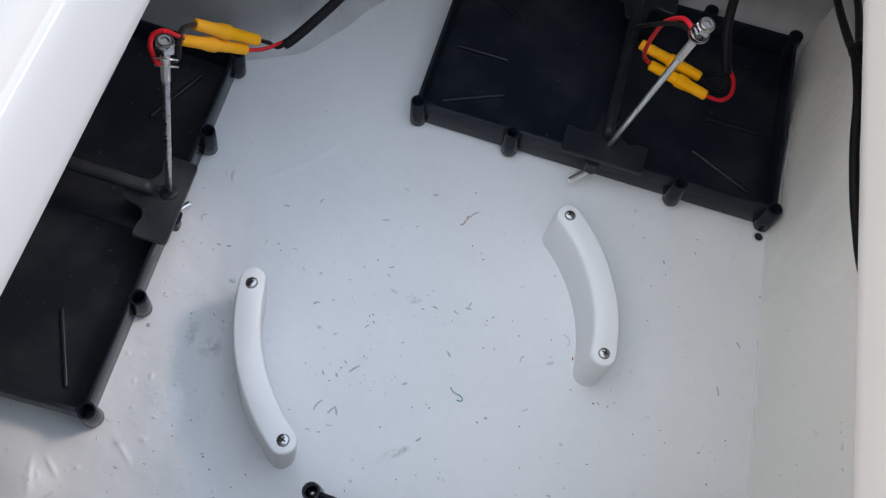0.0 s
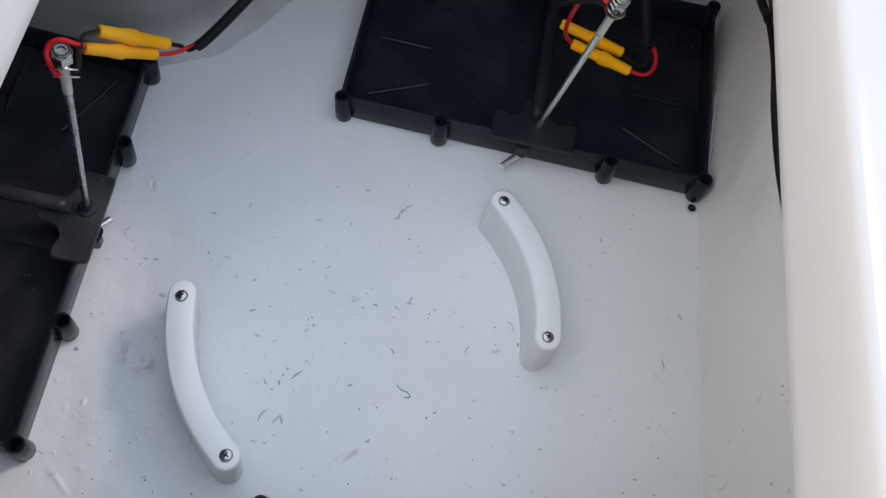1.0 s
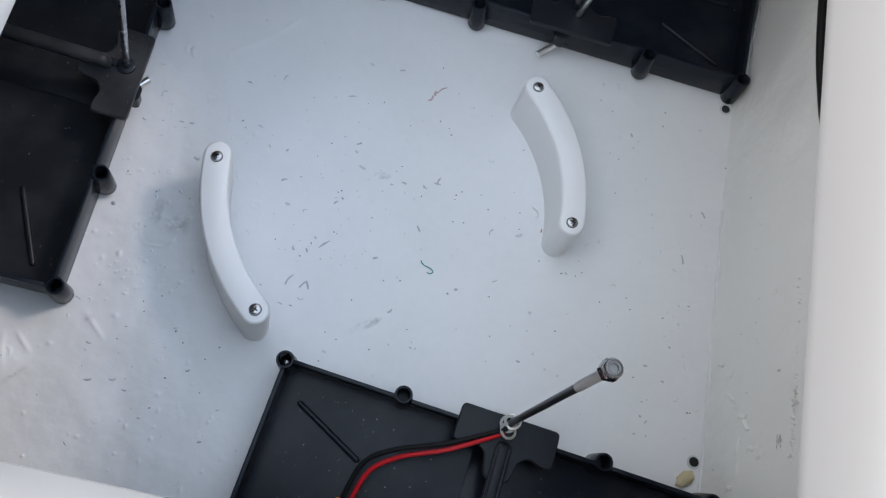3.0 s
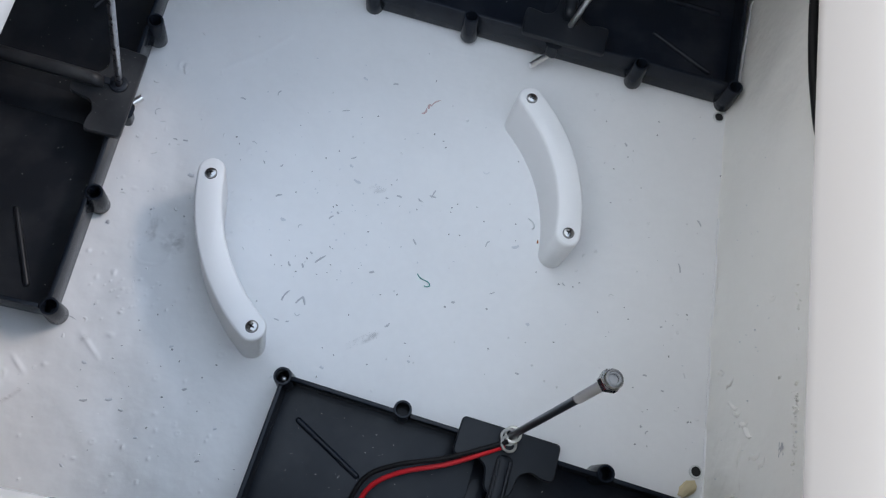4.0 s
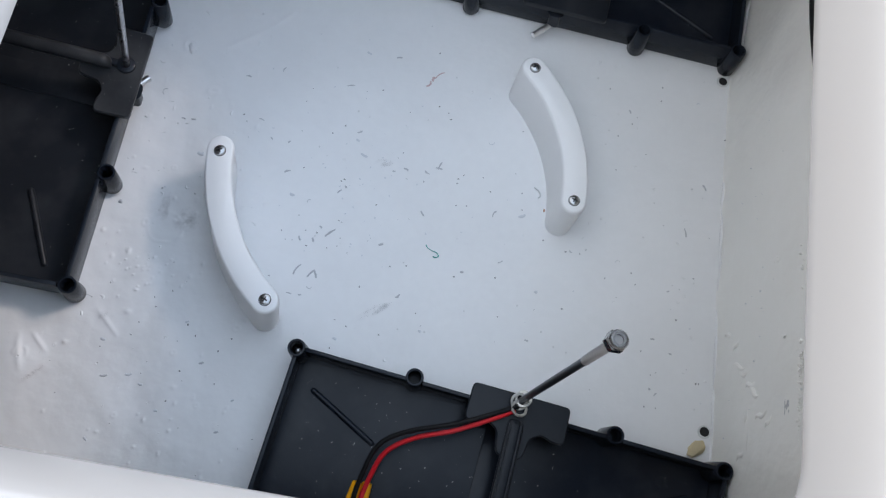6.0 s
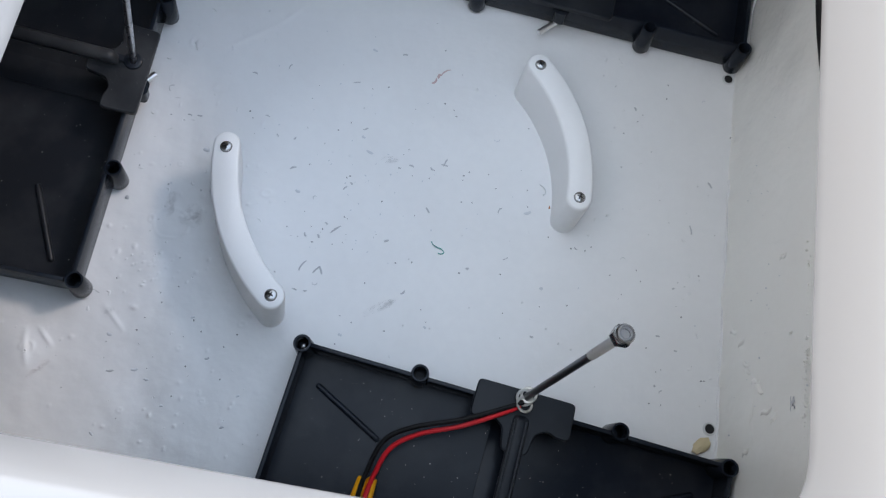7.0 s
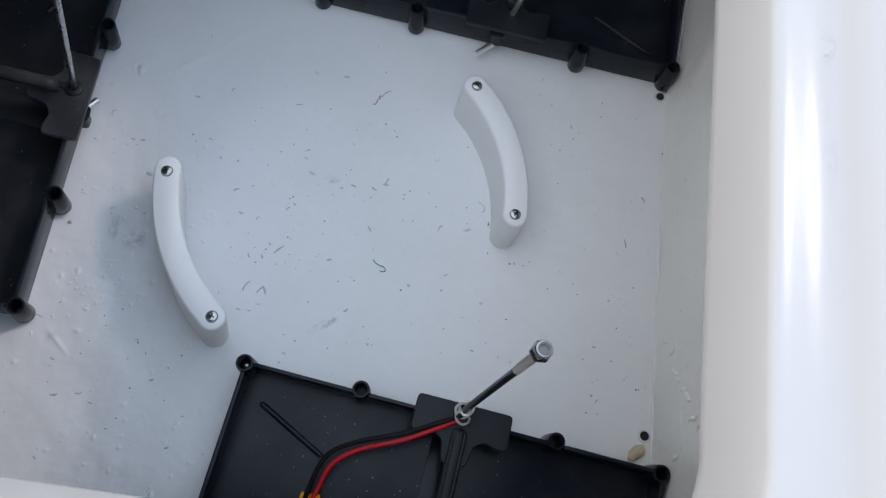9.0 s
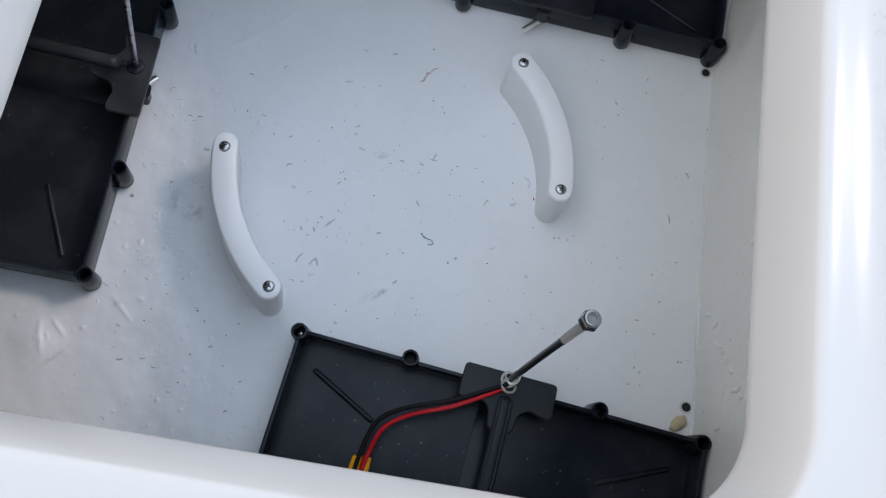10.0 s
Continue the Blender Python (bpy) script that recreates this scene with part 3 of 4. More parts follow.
def make_rod(base, tip, washers, label, thread, hook=None, shank=SHANK):
    """A leaning hold-down bolt: shank, threaded end, locking nut, washers, hooked foot."""
    a, b = Vector(base), Vector(tip)
    d = (b - a).normalized()
    length = (b - a).length
    t = thing("hold_down_bolt", Matrix.Translation(a) @ d.to_track_quat("Z", "Y").to_matrix().to_4x4(), label, "bolt", "hold-down bolts")
    inv = t.matrix_world.inverted()
    bm = bmesh.new()
    pts = [(0, 0, length - thread), (0, 0, 0.05), (0, 0, 0.0)]
    tube(bm, pts, 0.0026, 12)
    part("shank", bm, shank, t)
    if hook:
        bm = bmesh.new()
        tube(bm, [inv @ Vector(q) for q in hook], 0.0027, 12)
        part("hook", bm, HOOK_STEEL, t, "bright hooked foot")
    bm = bmesh.new()
    prof = [(0.0, length - thread)]
    z = length - thread
    while z < length - 0.004:
        prof += [(0.0028, z + 0.0001), (0.0031, z + 0.0006), (0.0028, z + 0.0011)]
        z += 0.0012
    prof += [(0.0026, length - 0.0016), (0.0, length - 0.0016)]
    lathe(bm, prof, 14)
    part("thread", bm, THREAD, t, "bright threaded end")
    bm = bmesh.new()
    hexagon(bm, 0.0064, length - 0.0085, length - 0.0022, Matrix())
    nut = part("lock_nut", bm, STEEL, t)
    bm = bmesh.new()
    lathe(bm, [(0.0031, length - 0.0023), (0.0056, length - 0.0023), (0.0056, length - 0.0005), (0.0048, length + 0.0006), (0.0038, length + 0.0006), (0.0034, length - 0.0004), (0.0031, length - 0.0004)], 20)
    part("nut_collar", bm, STEEL, nut)
    bm = bmesh.new()
    lathe(bm, [(0.0028, length - 0.0004), (0.0036, length - 0.0004), (0.0036, length + 0.0003), (0.0028, length + 0.0003)], 20)
    part("nylon_insert", bm, NYLON, nut, "white nylon insert")
    bm = bmesh.new()
    lathe(bm, [(0.0, length - 0.0013), (0.0024, length - 0.0013), (0.0028, length - 0.0017)], 14)
    part("bolt_end", bm, CUT_END, t, "dull cut end of the bolt")
    for z, tilt in washers:
        bm = bmesh.new()
        m = pose(0, 0, length - z, tilt, tilt * 0.5, 0)
        lathe(bm, [(0.0033, -0.0006), (0.0072, -0.0006), (0.0075, 0.0), (0.0072, 0.0006), (0.0033, 0.0006)], 24, m)
        part("washer", bm, STEEL, t)
    return t


TILT_LEFT = math.degrees(math.atan(0.2))
TR = pose(-0.0722, 0.2555, 0.0006, 0, 0, -10.0)
TL = pose(-0.2710, -0.069, 0.0285, 0, 0, 85.6) @ pose(0, 0, 0, TILT_LEFT, 0, 0)
BAR_B = pose(-0.1335, -0.2958, 0.0085, 0, 0, -10.6) @ pose(0, 0, 0, 0, 1.2, 0)
TB = pose(-0.1311, -0.2972, 0.0085, 0, 0, -10.9) @ pose(0, 0, 0, 0, 1.2, 0)
# side-wall tray and bar: narrowed and skewed to fit the camera's view
make_tray(TR, "black moulded plastic battery tray, empty, beside the side wall", W=0.191, view_skew=0.045)
make_tray(TL, "black moulded plastic battery tray, empty, half under the deck", hook=-0.001, floor_mat=LIT_FILM_PLASTIC)
make_tray(TB, "dusty black moulded plastic battery tray, empty, below the coaming", inset=True)
make_bar(TR, "black plastic hold-down bar with winged end plates on a tray", W=0.191, view_skew=0.045)
make_bar(TL, "black plastic hold-down bar with rounded crossbar and winged plates", bar=0.003, mat=LIT_DUSTY_BAR, boss=tuple((TL.inverted() @ Vector((-0.2535, 0.109, 0.062)))[:2]))
make_bar(BAR_B, "black plastic hold-down bar with ridged crossbar and winged plates", round_top=False)
make_rod((0.1025, 0.2345, 0.036), (0.127, 0.217, 0.223), [(0.011, 8), (0.0135, -6)], "long bright steel hold-down bolt leaning over a tray", 0.045,
         [(0.091, 0.221, 0.012), (0.085, 0.216, 0.0115), (0.0735, 0.2065, 0.0115)], BRIGHT_SHANK)
make_rod((-0.2535, 0.109, 0.062), (-0.205, 0.120, 0.251), [], "long steel hold-down bolt with two washers, standing in a tray", 0.04,
         [(-0.256, 0.104, 0.036), (-0.252, 0.1095, 0.0352), (-0.2455, 0.1165, 0.0345)], GREY_SHANK)
make_rod((0.0745, -0.123, 0.039), (0.102, -0.108, 0.222), [], "dull steel hold-down bolt with bright lock nut, leaning", 0.05)

# ---- curved chocks screwed to the floor ----
def make_chock(p, q, bulge, top, lean, label, over=0.0):
    """A bent white block between two screws; bulge: the side to which its middle swings."""
    a, b = Vector(p), Vector(q)
    c = (b - a).length
    d = (b - a).normalized()
    n = Vector((-d.y, d.x)) * (1 if bulge > 0 else -1)
    s = abs(bulge)
    R = (c * c / 4 + s * s) / (2 * s)
    centre = (a + b) / 2 + n * (s - R)
    half = math.asin(c / 2 / R) + 0.001
    base = floor_z(*((a + b) / 2), rough=False)
    t = thing("curved_chock", Matrix.Translation((*((a + b) / 2), base)), label, "chock", "curved chocks")
    h = top - base
    mid = (a + b) / 2

    def ring(w, z):
        pts = []
        arc = np.linspace(-half - over / R, half, 26)
        def at(k, r):
            return centre + r * (math.cos(k) * n + math.sin(k) * d)
        pts += [at(k, R + w) for k in arc]
        e = at(half, R)
        t1 = (at(half + 0.01, R) - e).normalized()
        n1 = (e - centre).normalized()
        pts += [e + w * (math.cos(k) * n1 + math.sin(k) * t1) for k in np.linspace(0.2, math.pi - 0.2, 11)]
        pts += [at(k, R - w) for k in arc[::-1]]
        e = at(arc[0], R)
        t1 = (at(arc[0] - 0.01, R) - e).normalized()
        n1 = (e - centre).normalized()
        pts += [e + w * (-math.cos(k) * n1 + math.sin(k) * t1) for k in np.linspace(0.2, math.pi - 0.2, 11)]
        return [(x - mid.x + lean[0] * (z / h - 1), y - mid.y + lean[1] * (z / h - 1), z) for x, y in pts]

    bm = bmesh.new()
    loft(bm, [ring(0.0108, -0.006), ring(0.0107, 0.0), ring(0.0104, h - 0.0032), ring(0.0101, h - 0.0018), ring(0.0094, h - 0.0006), ring(0.0083, h)], True, True, True)
    part("body", bm, CHOCK_PLASTIC, t)
    for i, e in enumerate((a, b)):
        x, y = e - mid
        bm = bmesh.new()
        lathe(bm, [(0.0, h - 0.001), (0.0042, h - 0.001), (0.0043, h + 0.0006), (0.0038, h + 0.0016), (0.0025, h + 0.0022), (0.0, h + 0.0024)], 24, Matrix.Translation((x, y, 0)))
        sc = part("screw", bm, SCREW, t, "bright cross-head screw")
        # a black ring paints in the shade round the screw head
        bm = bmesh.new()
        lathe(bm, [(0.0041, h - 0.0006), (0.0041, h + 0.0003), (0.0046, h + 0.0003), (0.0047, h - 0.0006)], 24, Matrix.Translation((x, y, 0)))
        part("countersink", bm, RECESS_SHADE, sc)
        # solid black bars for the shade in the cross slot
        bm = bmesh.new()
        for k in (25 + 40 * i, 115 + 40 * i):
            box(bm, -0.0023, 0.0023, -0.0005, 0.0005, h + 0.0012, h + 0.0025, 0.0, pose(x, y, 0, 0, 0, k))
        part("cross_slot", bm, RECESS_SHADE, sc)
    return t


make_chock((-0.1675, 0.043), (-0.1165, -0.0695), -0.0125, 0.068, (0.010, 0.0010), "white curved plastic chock screwed to the rising floor", 0.003)
make_chock((0.073, 0.1545), (0.1095, 0.0385), 0.0125, 0.0435, (0.0052, 0.0048), "white curved plastic chock screwed to the flat floor", 0.001)


# ---- wiring ----
def connector(t, p, q, flip=False, r=0.0046):
    """One bullet connector in two yellow sleeves, from p to q."""
    a, b = Vector(p), Vector(q)
    n = (b - a).length
    m = Matrix.Translation(a) @ (b - a).to_track_quat("Z", "Y").to_matrix().to_4x4()
    prof1 = [(0.0022, 0.0), (0.0034, 0.0), (r * 0.86, 0.0008), (r * 0.9, 0.3 * n), (r * 0.95, 0.48 * n), (r * 0.9, 0.52 * n)]
    prof2 = [(r * 0.9, 0.47 * n), (r * 1.12, 0.475 * n), (r * 1.18, 0.5 * n), (r * 1.14, 0.6 * n), (r * 0.95, 0.68 * n), (r * 0.86, n - 0.001), (0.0034, n), (0.0022, n)]
    if flip:
        prof1, prof2 = [(x, n - z) for x, z in prof2][::-1], [(x, n - z) for x, z in prof1][::-1]
    for prof in (prof1, prof2):
        bm = bmesh.new()
        lathe(bm, prof, 18, m)
        part("yellow_sleeve", bm, YELLOW, t, "yellow vinyl connector sleeve")


def wire(t, name, points, r, mat, label=""):
    bm = bmesh.new()
    tube(bm, points, r, 10)
    return part(name, bm, mat, t, label)


# leads hung on the bolt of the tray under the deck
w1 = thing("battery_lead", pose(0, 0, 0), "red and black battery lead with yellow bullet connectors", "wiring", "battery leads")
connector(w1, (-0.237, 0.209, 0.155), (-0.200, 0.231, 0.117), True, 0.0054)
connector(w1, (-0.246, 0.1965, 0.150), (-0.208, 0.222, 0.115), True, 0.0052)
wire(w1, "red_wire", [(-0.2125, 0.1165, 0.2315), (-0.2137, 0.1157, 0.2325), (-0.217, 0.1197, 0.235), (-0.2195, 0.1247, 0.238), (-0.2184, 0.13, 0.241), (-0.2145, 0.1322, 0.2425), (-0.2115, 0.135, 0.24), (-0.213, 0.146, 0.222), (-0.224, 0.168, 0.192), (-0.2375, 0.186, 0.165), (-0.2455, 0.196, 0.151)], 0.0016, RED, "red insulated wire")
wire(w1, "black_wire", [(-0.2045, 0.1205, 0.231), (-0.2025, 0.1215, 0.233), (-0.205, 0.13, 0.231), (-0.209, 0.138, 0.2245), (-0.222, 0.169, 0.2), (-0.231, 0.199, 0.167), (-0.2375, 0.208, 0.156)], 0.0018, RUBBER, "black insulated wire")
wire(w1, "black_wire", [(-0.201, 0.2305, 0.118), (-0.193, 0.234, 0.112), (-0.186, 0.232, 0.11), (-0.175, 0.237, 0.115)], 0.0017, RUBBER)
wire(w1, "red_wire", [(-0.209, 0.2215, 0.115), (-0.197, 0.2275, 0.111), (-0.185, 0.2345, 0.112), (-0.174, 0.239, 0.116)], 0.0017, RED)
wire(w1, "red_wire", [(-0.174, 0.2385, 0.1175), (-0.168, 0.242, 0.1205), (-0.161, 0.2465, 0.122), (-0.156, 0.252, 0.123)], 0.0013, RED, "red insulated wire along the sheath")
wire(w1, "sheath", [(-0.180, 0.234, 0.113), (-0.175, 0.237, 0.115), (-0.156, 0.255, 0.125), (-0.133, 0.278, 0.14), (-0.112, 0.305, 0.16), (-0.095, 0.345, 0.2), (-0.085, 0.38, 0.27), (-0.08, 0.39, 0.312)], 0.0042, RUBBER, "black cable sheath")
for z in (0.2338, 0.2262):
    bm = bmesh.new()
    lathe(bm, [(0.0036, -0.0005), (0.0072, -0.0005), (0.0075, 0.0), (0.0072, 0.0005), (0.0036, 0.0005)], 24, Matrix.Translation((-0.2085 + (z - 0.2355) * 0.26, 0.119, z)) @ Vector((-0.03, 0.478, 0.364)).to_track_quat("Z", "Y").to_matrix().to_4x4())
    part("ring_terminal", bm, HOOK_STEEL, w1, "tinned ring terminal")

# leads hung on the bolt of the tray by the side wall
w2 = thing("battery_lead", pose(0, 0, 0), "red and black battery lead hanging over a tray", "wiring", "battery leads")
connector(w2, (0.113, 0.306, 0.090), (0.168, 0.286, 0.082), False, 0.0052)
connector(w2, (0.1225, 0.287, 0.088), (0.174, 0.269, 0.080), False, 0.0052)
wire(w2, "red_wire", [(0.1235, 0.2185, 0.211), (0.119, 0.222, 0.213), (0.115, 0.234, 0.206), (0.109, 0.251, 0.18), (0.110, 0.272, 0.13), (0.115, 0.284, 0.1), (0.1225, 0.287, 0.089)], 0.0018, RED, "red insulated wire")
wire(w2, "black_wire", [(0.1235, 0.2195, 0.209), (0.117, 0.226, 0.207), (0.109, 0.242, 0.19), (0.1, 0.280, 0.14), (0.1, 0.298, 0.11), (0.105, 0.306, 0.094), (0.113, 0.306, 0.0905)], 0.0019, RUBBER, "black insulated wire")
wire(w2, "red_wire", [(0.173, 0.2693, 0.080), (0.187, 0.268, 0.078), (0.197, 0.278, 0.076), (0.199, 0.293, 0.076), (0.195, 0.302, 0.077)], 0.0018, RED)
wire(w2, "black_wire", [(0.167, 0.2863, 0.082), (0.178, 0.281, 0.076), (0.188, 0.281, 0.072), (0.193, 0.292, 0.074), (0.193, 0.303, 0.077)], 0.0018, RUBBER)
wire(w2, "sheath", [(0.1935, 0.297, 0.0765), (0.192, 0.304, 0.078), (0.188, 0.331, 0.09), (0.187, 0.351, 0.11), (0.188, 0.375, 0.16), (0.19, 0.385, 0.23), (0.19, 0.385, 0.312)], 0.0042, RUBBER, "black cable sheath")

# leads lying in the tray below the coaming
w3 = thing("battery_lead", pose(0, 0, 0), "red and black battery lead lying in a tray", "wiring", "battery leads")
wire(w3, "black_wire", [(0.073, -0.127, 0.0475), (0.058, -0.133, 0.0475), (0.03, -0.1428, 0.045), (-0.005, -0.1512, 0.042), (-0.0255, -0.1622, 0.038), (-0.036, -0.185, 0.032), (-0.041, -0.205, 0.028), (-0.046, -0.24, 0.018)], 0.0019, RUBBER, "black insulated wire")
wire(w3, "red_wire", [(0.071, -0.130, 0.046), (0.056, -0.137, 0.046), (0.03, -0.1472, 0.042), (0.0, -0.1552, 0.038), (-0.02, -0.1665, 0.034), (-0.03, -0.185, 0.028), (-0.036, -0.205, 0.024), (-0.041, -0.24, 0.016)], 0.0019, RED, "red insulated wire")
connector(w3, (-0.0385, -0.189, 0.026), (-0.053, -0.24, 0.014), True, 0.0044)
connector(w3, (-0.0315, -0.189, 0.022), (-0.043, -0.242, 0.012), True, 0.0044)
for x, y, rx, ry in ((0.0735, -0.1235, 8, 6), (0.0738, -0.1285, -10, 14), (0.0765, -0.1215, -8, -16)):
    bm = bmesh.new()
    lathe(bm, [(0.0045, -0.0005), (0.0062, -0.0005), (0.0065, 0.0), (0.0062, 0.0005), (0.0045, 0.0005)], 28, pose(x, y, 0.0475, rx, ry, 0))
    part("ring_terminal", bm, TIN, w3, "tinned ring terminal")

# cable bundle along the side wall
w4 = thing("cable_bundle", pose(0, 0, 0), "black cable bundle hanging on the side wall", "wiring")
wire(w4, "cable", [(0.288, 0.42, 0.085), (0.279, 0.36, 0.108), (0.262, 0.285, 0.15), (0.257, 0.262, 0.165), (0.254, 0.22, 0.17), (0.251, 0.175, 0.165), (0.254, 0.125, 0.155), (0.256, 0.07, 0.16), (0.258, 0.0, 0.2)], 0.0034, RUBBER)
wire(w4, "cable", [(0.292, 0.42, 0.11), (0.280, 0.34, 0.135), (0.264, 0.28, 0.16), (0.2585, 0.262, 0.17), (0.258, 0.22, 0.176), (0.2555, 0.175, 0.172), (0.258, 0.125, 0.163), (0.259, 0.07, 0.17), (0.26, 0.0, 0.21)], 0.003, RUBBER)
bm = bmesh.new()
lathe(bm, [(0.0056, -0.002), (0.0062, -0.0015), (0.0062, 0.0015), (0.0056, 0.002)], 16, Matrix.Translation((0.2575, 0.262, 0.1675)) @ Vector((0.1, 1, -0.4)).to_track_quat("Z", "Y").to_matrix().to_4x4())
part("cable_tie", bm, RUBBER, w4)


# ---- holes and small things on the floor ----
def make_hole(x, y):
    t = thing("screw_hole", Matrix.Translation((x, y, floor_z(x, y) + 0.0003)), "old screw hole with a worn grey rim in the floor", "hole", "screw holes")
    bm = bmesh.new()
    lathe(bm, [(0.0043, -0.002), (0.0053, -0.0002), (0.0049, 0.0004), (0.004, 0.0001), (0.0039, -0.002)], 20)
    part("rim", bm, PALE, t)
    # a flush black disc takes the place of the hole's shade
    bm = bmesh.new()
    lathe(bm, [(0.0, -0.001), (0.0038, -0.001), (0.0038, 0.0001), (0.0, 0.0001)], 20, Matrix.Translation((0.0004, 0.0003, 0)))
    part("hollow", bm, RECESS_SHADE, t)


make_hole(0.249, 0.184)
make_hole(0.2265, -0.129)
rng = random.Random(4)
bm = bmesh.new()
bmesh.ops.create_icosphere(bm, subdivisions=3, radius=1)
for v in bm.verts:
    k = 1 + 0.25 * noise.noise(v.co * 2.2)
    v.co = Vector((v.co.x * 0.0048 * k, v.co.y * 0.0085 * k, v.co.z * 0.003 * k))
o = part("putty_blob", bm, PUTTY)
o.matrix_world = pose(0.2195, -0.1425, 0.0015, 0, 0, -47)
tagged(o, "tan lump of dried putty beside a screw hole", "putty")


def flake(bm, x, y, length, width, turn, bend, lift=0.0004):
    """A tiny curled shred on the floor."""
    n = 4
    loops = []
    for i in range(n + 1):
        t = i / n - 0.5
        a = turn + bend * t
        px, py = x + math.cos(a) * length * t, y + math.sin(a) * length * t
        s = Vector((-math.sin(a), math.cos(a), 0)) * width * (1 - 1.2 * t * t) * (0.5 + 0.35 * noise.noise((x * 900, y * 900, i * 1.7)))
        z = floor_z(px, py) + 0.0001
        p = Vector((px, py, z))
        loops.append([p - s, p - s * 0.4 + Vector((0, 0, lift)), p + s * 0.4 + Vector((0, 0, lift)), p + s])
    loft(bm, loops, True, True, True)


def tidy(x, y):
    """Open floor, clear of trays and walls."""
    for m in (TR, TL, TB):
        q = m.inverted() @ Vector((x, y, floor_z(x, y, False)))
        if -0.012 < q.x < L + 0.012 and -0.012 < q.y < W + 0.012:
            return False
    return x < right_wall_x(y) - 0.008


# single crumbs of grit, zone by zone
GRIT_NEAR = [(-0.1245, 0.0036), (-0.1202, -0.0037), (-0.1148, -0.0036), (-0.1122, 0.0185), (-0.105, 0.006), (-0.0956, 0.0052), (-0.1028, -0.007), (-0.0862, -0.0069), (-0.0781, -0.0045), (-0.0762, 0.0026), (-0.0789, 0.0176), (-0.0764, 0.0164), (-0.0692, -0.0093), (-0.0329, -0.017), (-0.0195, -0.0152), (-0.0211, 0.0258), (-0.0497, 0.0352), (-0.0533, 0.0029), (-0.0513, 0.0056), (-0.1289, -0.0356), (-0.0737, -0.0891), (-0.0725, -0.0659), (-0.0629, -0.0706), (-0.0361, -0.0748), (0.0207, -0.0209), (0.0173, 0.0416), (-0.0559, -0.0368), (-0.0084, -0.0545), (-0.0034, -0.0644)]
GRIT_CENTRE = [(-0.1195, 0.1229), (-0.0552, 0.1431), (-0.0294, 0.1243), (-0.0042, 0.1328), (0.0043, 0.1269), (0.0067, 0.1211), (-0.1697, 0.1024), (-0.1664, 0.0965), (-0.1629, 0.0823), (-0.0837, 0.105), (-0.0938, 0.0964), (-0.1196, 0.0948), (-0.1036, 0.0823), (-0.1138, 0.0614), (-0.0813, 0.0531), (-0.0787, 0.055), (-0.0264, 0.0616), (-0.0118, 0.0606), (-0.0081, 0.0683), (0.0174, 0.0659), (0.0168, 0.0617), (-0.0081, 0.1858), (-0.0176, 0.2131), (-0.0688, 0.1397), (-0.1153, 0.1362), (-0.0316, 0.0852), (-0.0355, 0.08)]
GRIT_SIDE = [(0.0264, 0.0419), (0.0457, 0.0567), (0.0729, 0.058), (0.0737, 0.0432), (0.0927, 0.0177), (0.1121, 0.0095), (0.124, 0.0086), (0.1291, 0.0125), (0.0543, -0.0188), (0.0203, -0.0209), (0.0879, -0.0428), (0.1106, -0.0398), (0.0582, -0.0513), (0.0571, -0.0719), (0.0666, 0.0756), (0.0386, 0.0689), (0.022, 0.0695), (0.0709, 0.1165), (0.1499, 0.1939), (0.1468, 0.166), (0.1453, -0.0107), (0.1528, -0.0303), (0.1551, -0.0263), (0.1929, 0.1584), (0.1944, 0.1722), (0.1718, 0.1403), (0.1673, 0.1338), (0.1549, 0.1208), (0.1794, 0.1051), (0.1533, 0.088), (0.1947, 0.0404), (0.2339, 0.033), (0.1869, 0.0602), (0.232, 0.1817), (0.254, 0.1458)]
GRIT_CORNER = [(0.1838, -0.0877), (0.1879, -0.0855), (0.2128, -0.081), (0.2206, -0.0917), (0.2228, -0.0915), (0.1759, -0.0692), (0.1786, -0.1132), (0.188, -0.1138), (0.1709, -0.0137), (0.1675, -0.0042), (0.2022, -0.0117), (0.2078, -0.0146), (0.2197, -0.0043), (0.2005, -0.0322), (0.2047, -0.0409), (0.2499, 0.1259)]
GRIT_RISE = [(-0.2462, -0.0565), (-0.2, -0.0571), (-0.2123, -0.0638), (-0.2102, -0.0712), (-0.203, -0.034), (-0.1674, -0.0342), (-0.22, -0.0848), (-0.2242, -0.0951), (-0.1896, -0.0962), (-0.1772, -0.0906), (-0.2441, -0.1066), (-0.2207, -0.1055), (-0.2089, -0.1142), (-0.2118, -0.1235), (-0.2675, -0.1442), (-0.1812, -0.1259), (-0.1574, -0.1259), (-0.1779, -0.1612), (-0.226, -0.1626), (-0.1841, -0.0825), (-0.1841, -0.1188), (-0.1585, -0.1005), (-0.1499, -0.0897), (-0.276, -0.1214), (-0.1902, -0.1422), (-0.1228, -0.1645), (-0.1325, -0.1724), (-0.2317, 0.0881), (-0.228, 0.0411), (-0.2228, 0.0263), (-0.1969, 0.0252), (-0.2397, 0.0649), (-0.2472, 0.0385), (-0.229, -0.0152), (-0.2246, -0.0044)]
rng = random.Random(5)
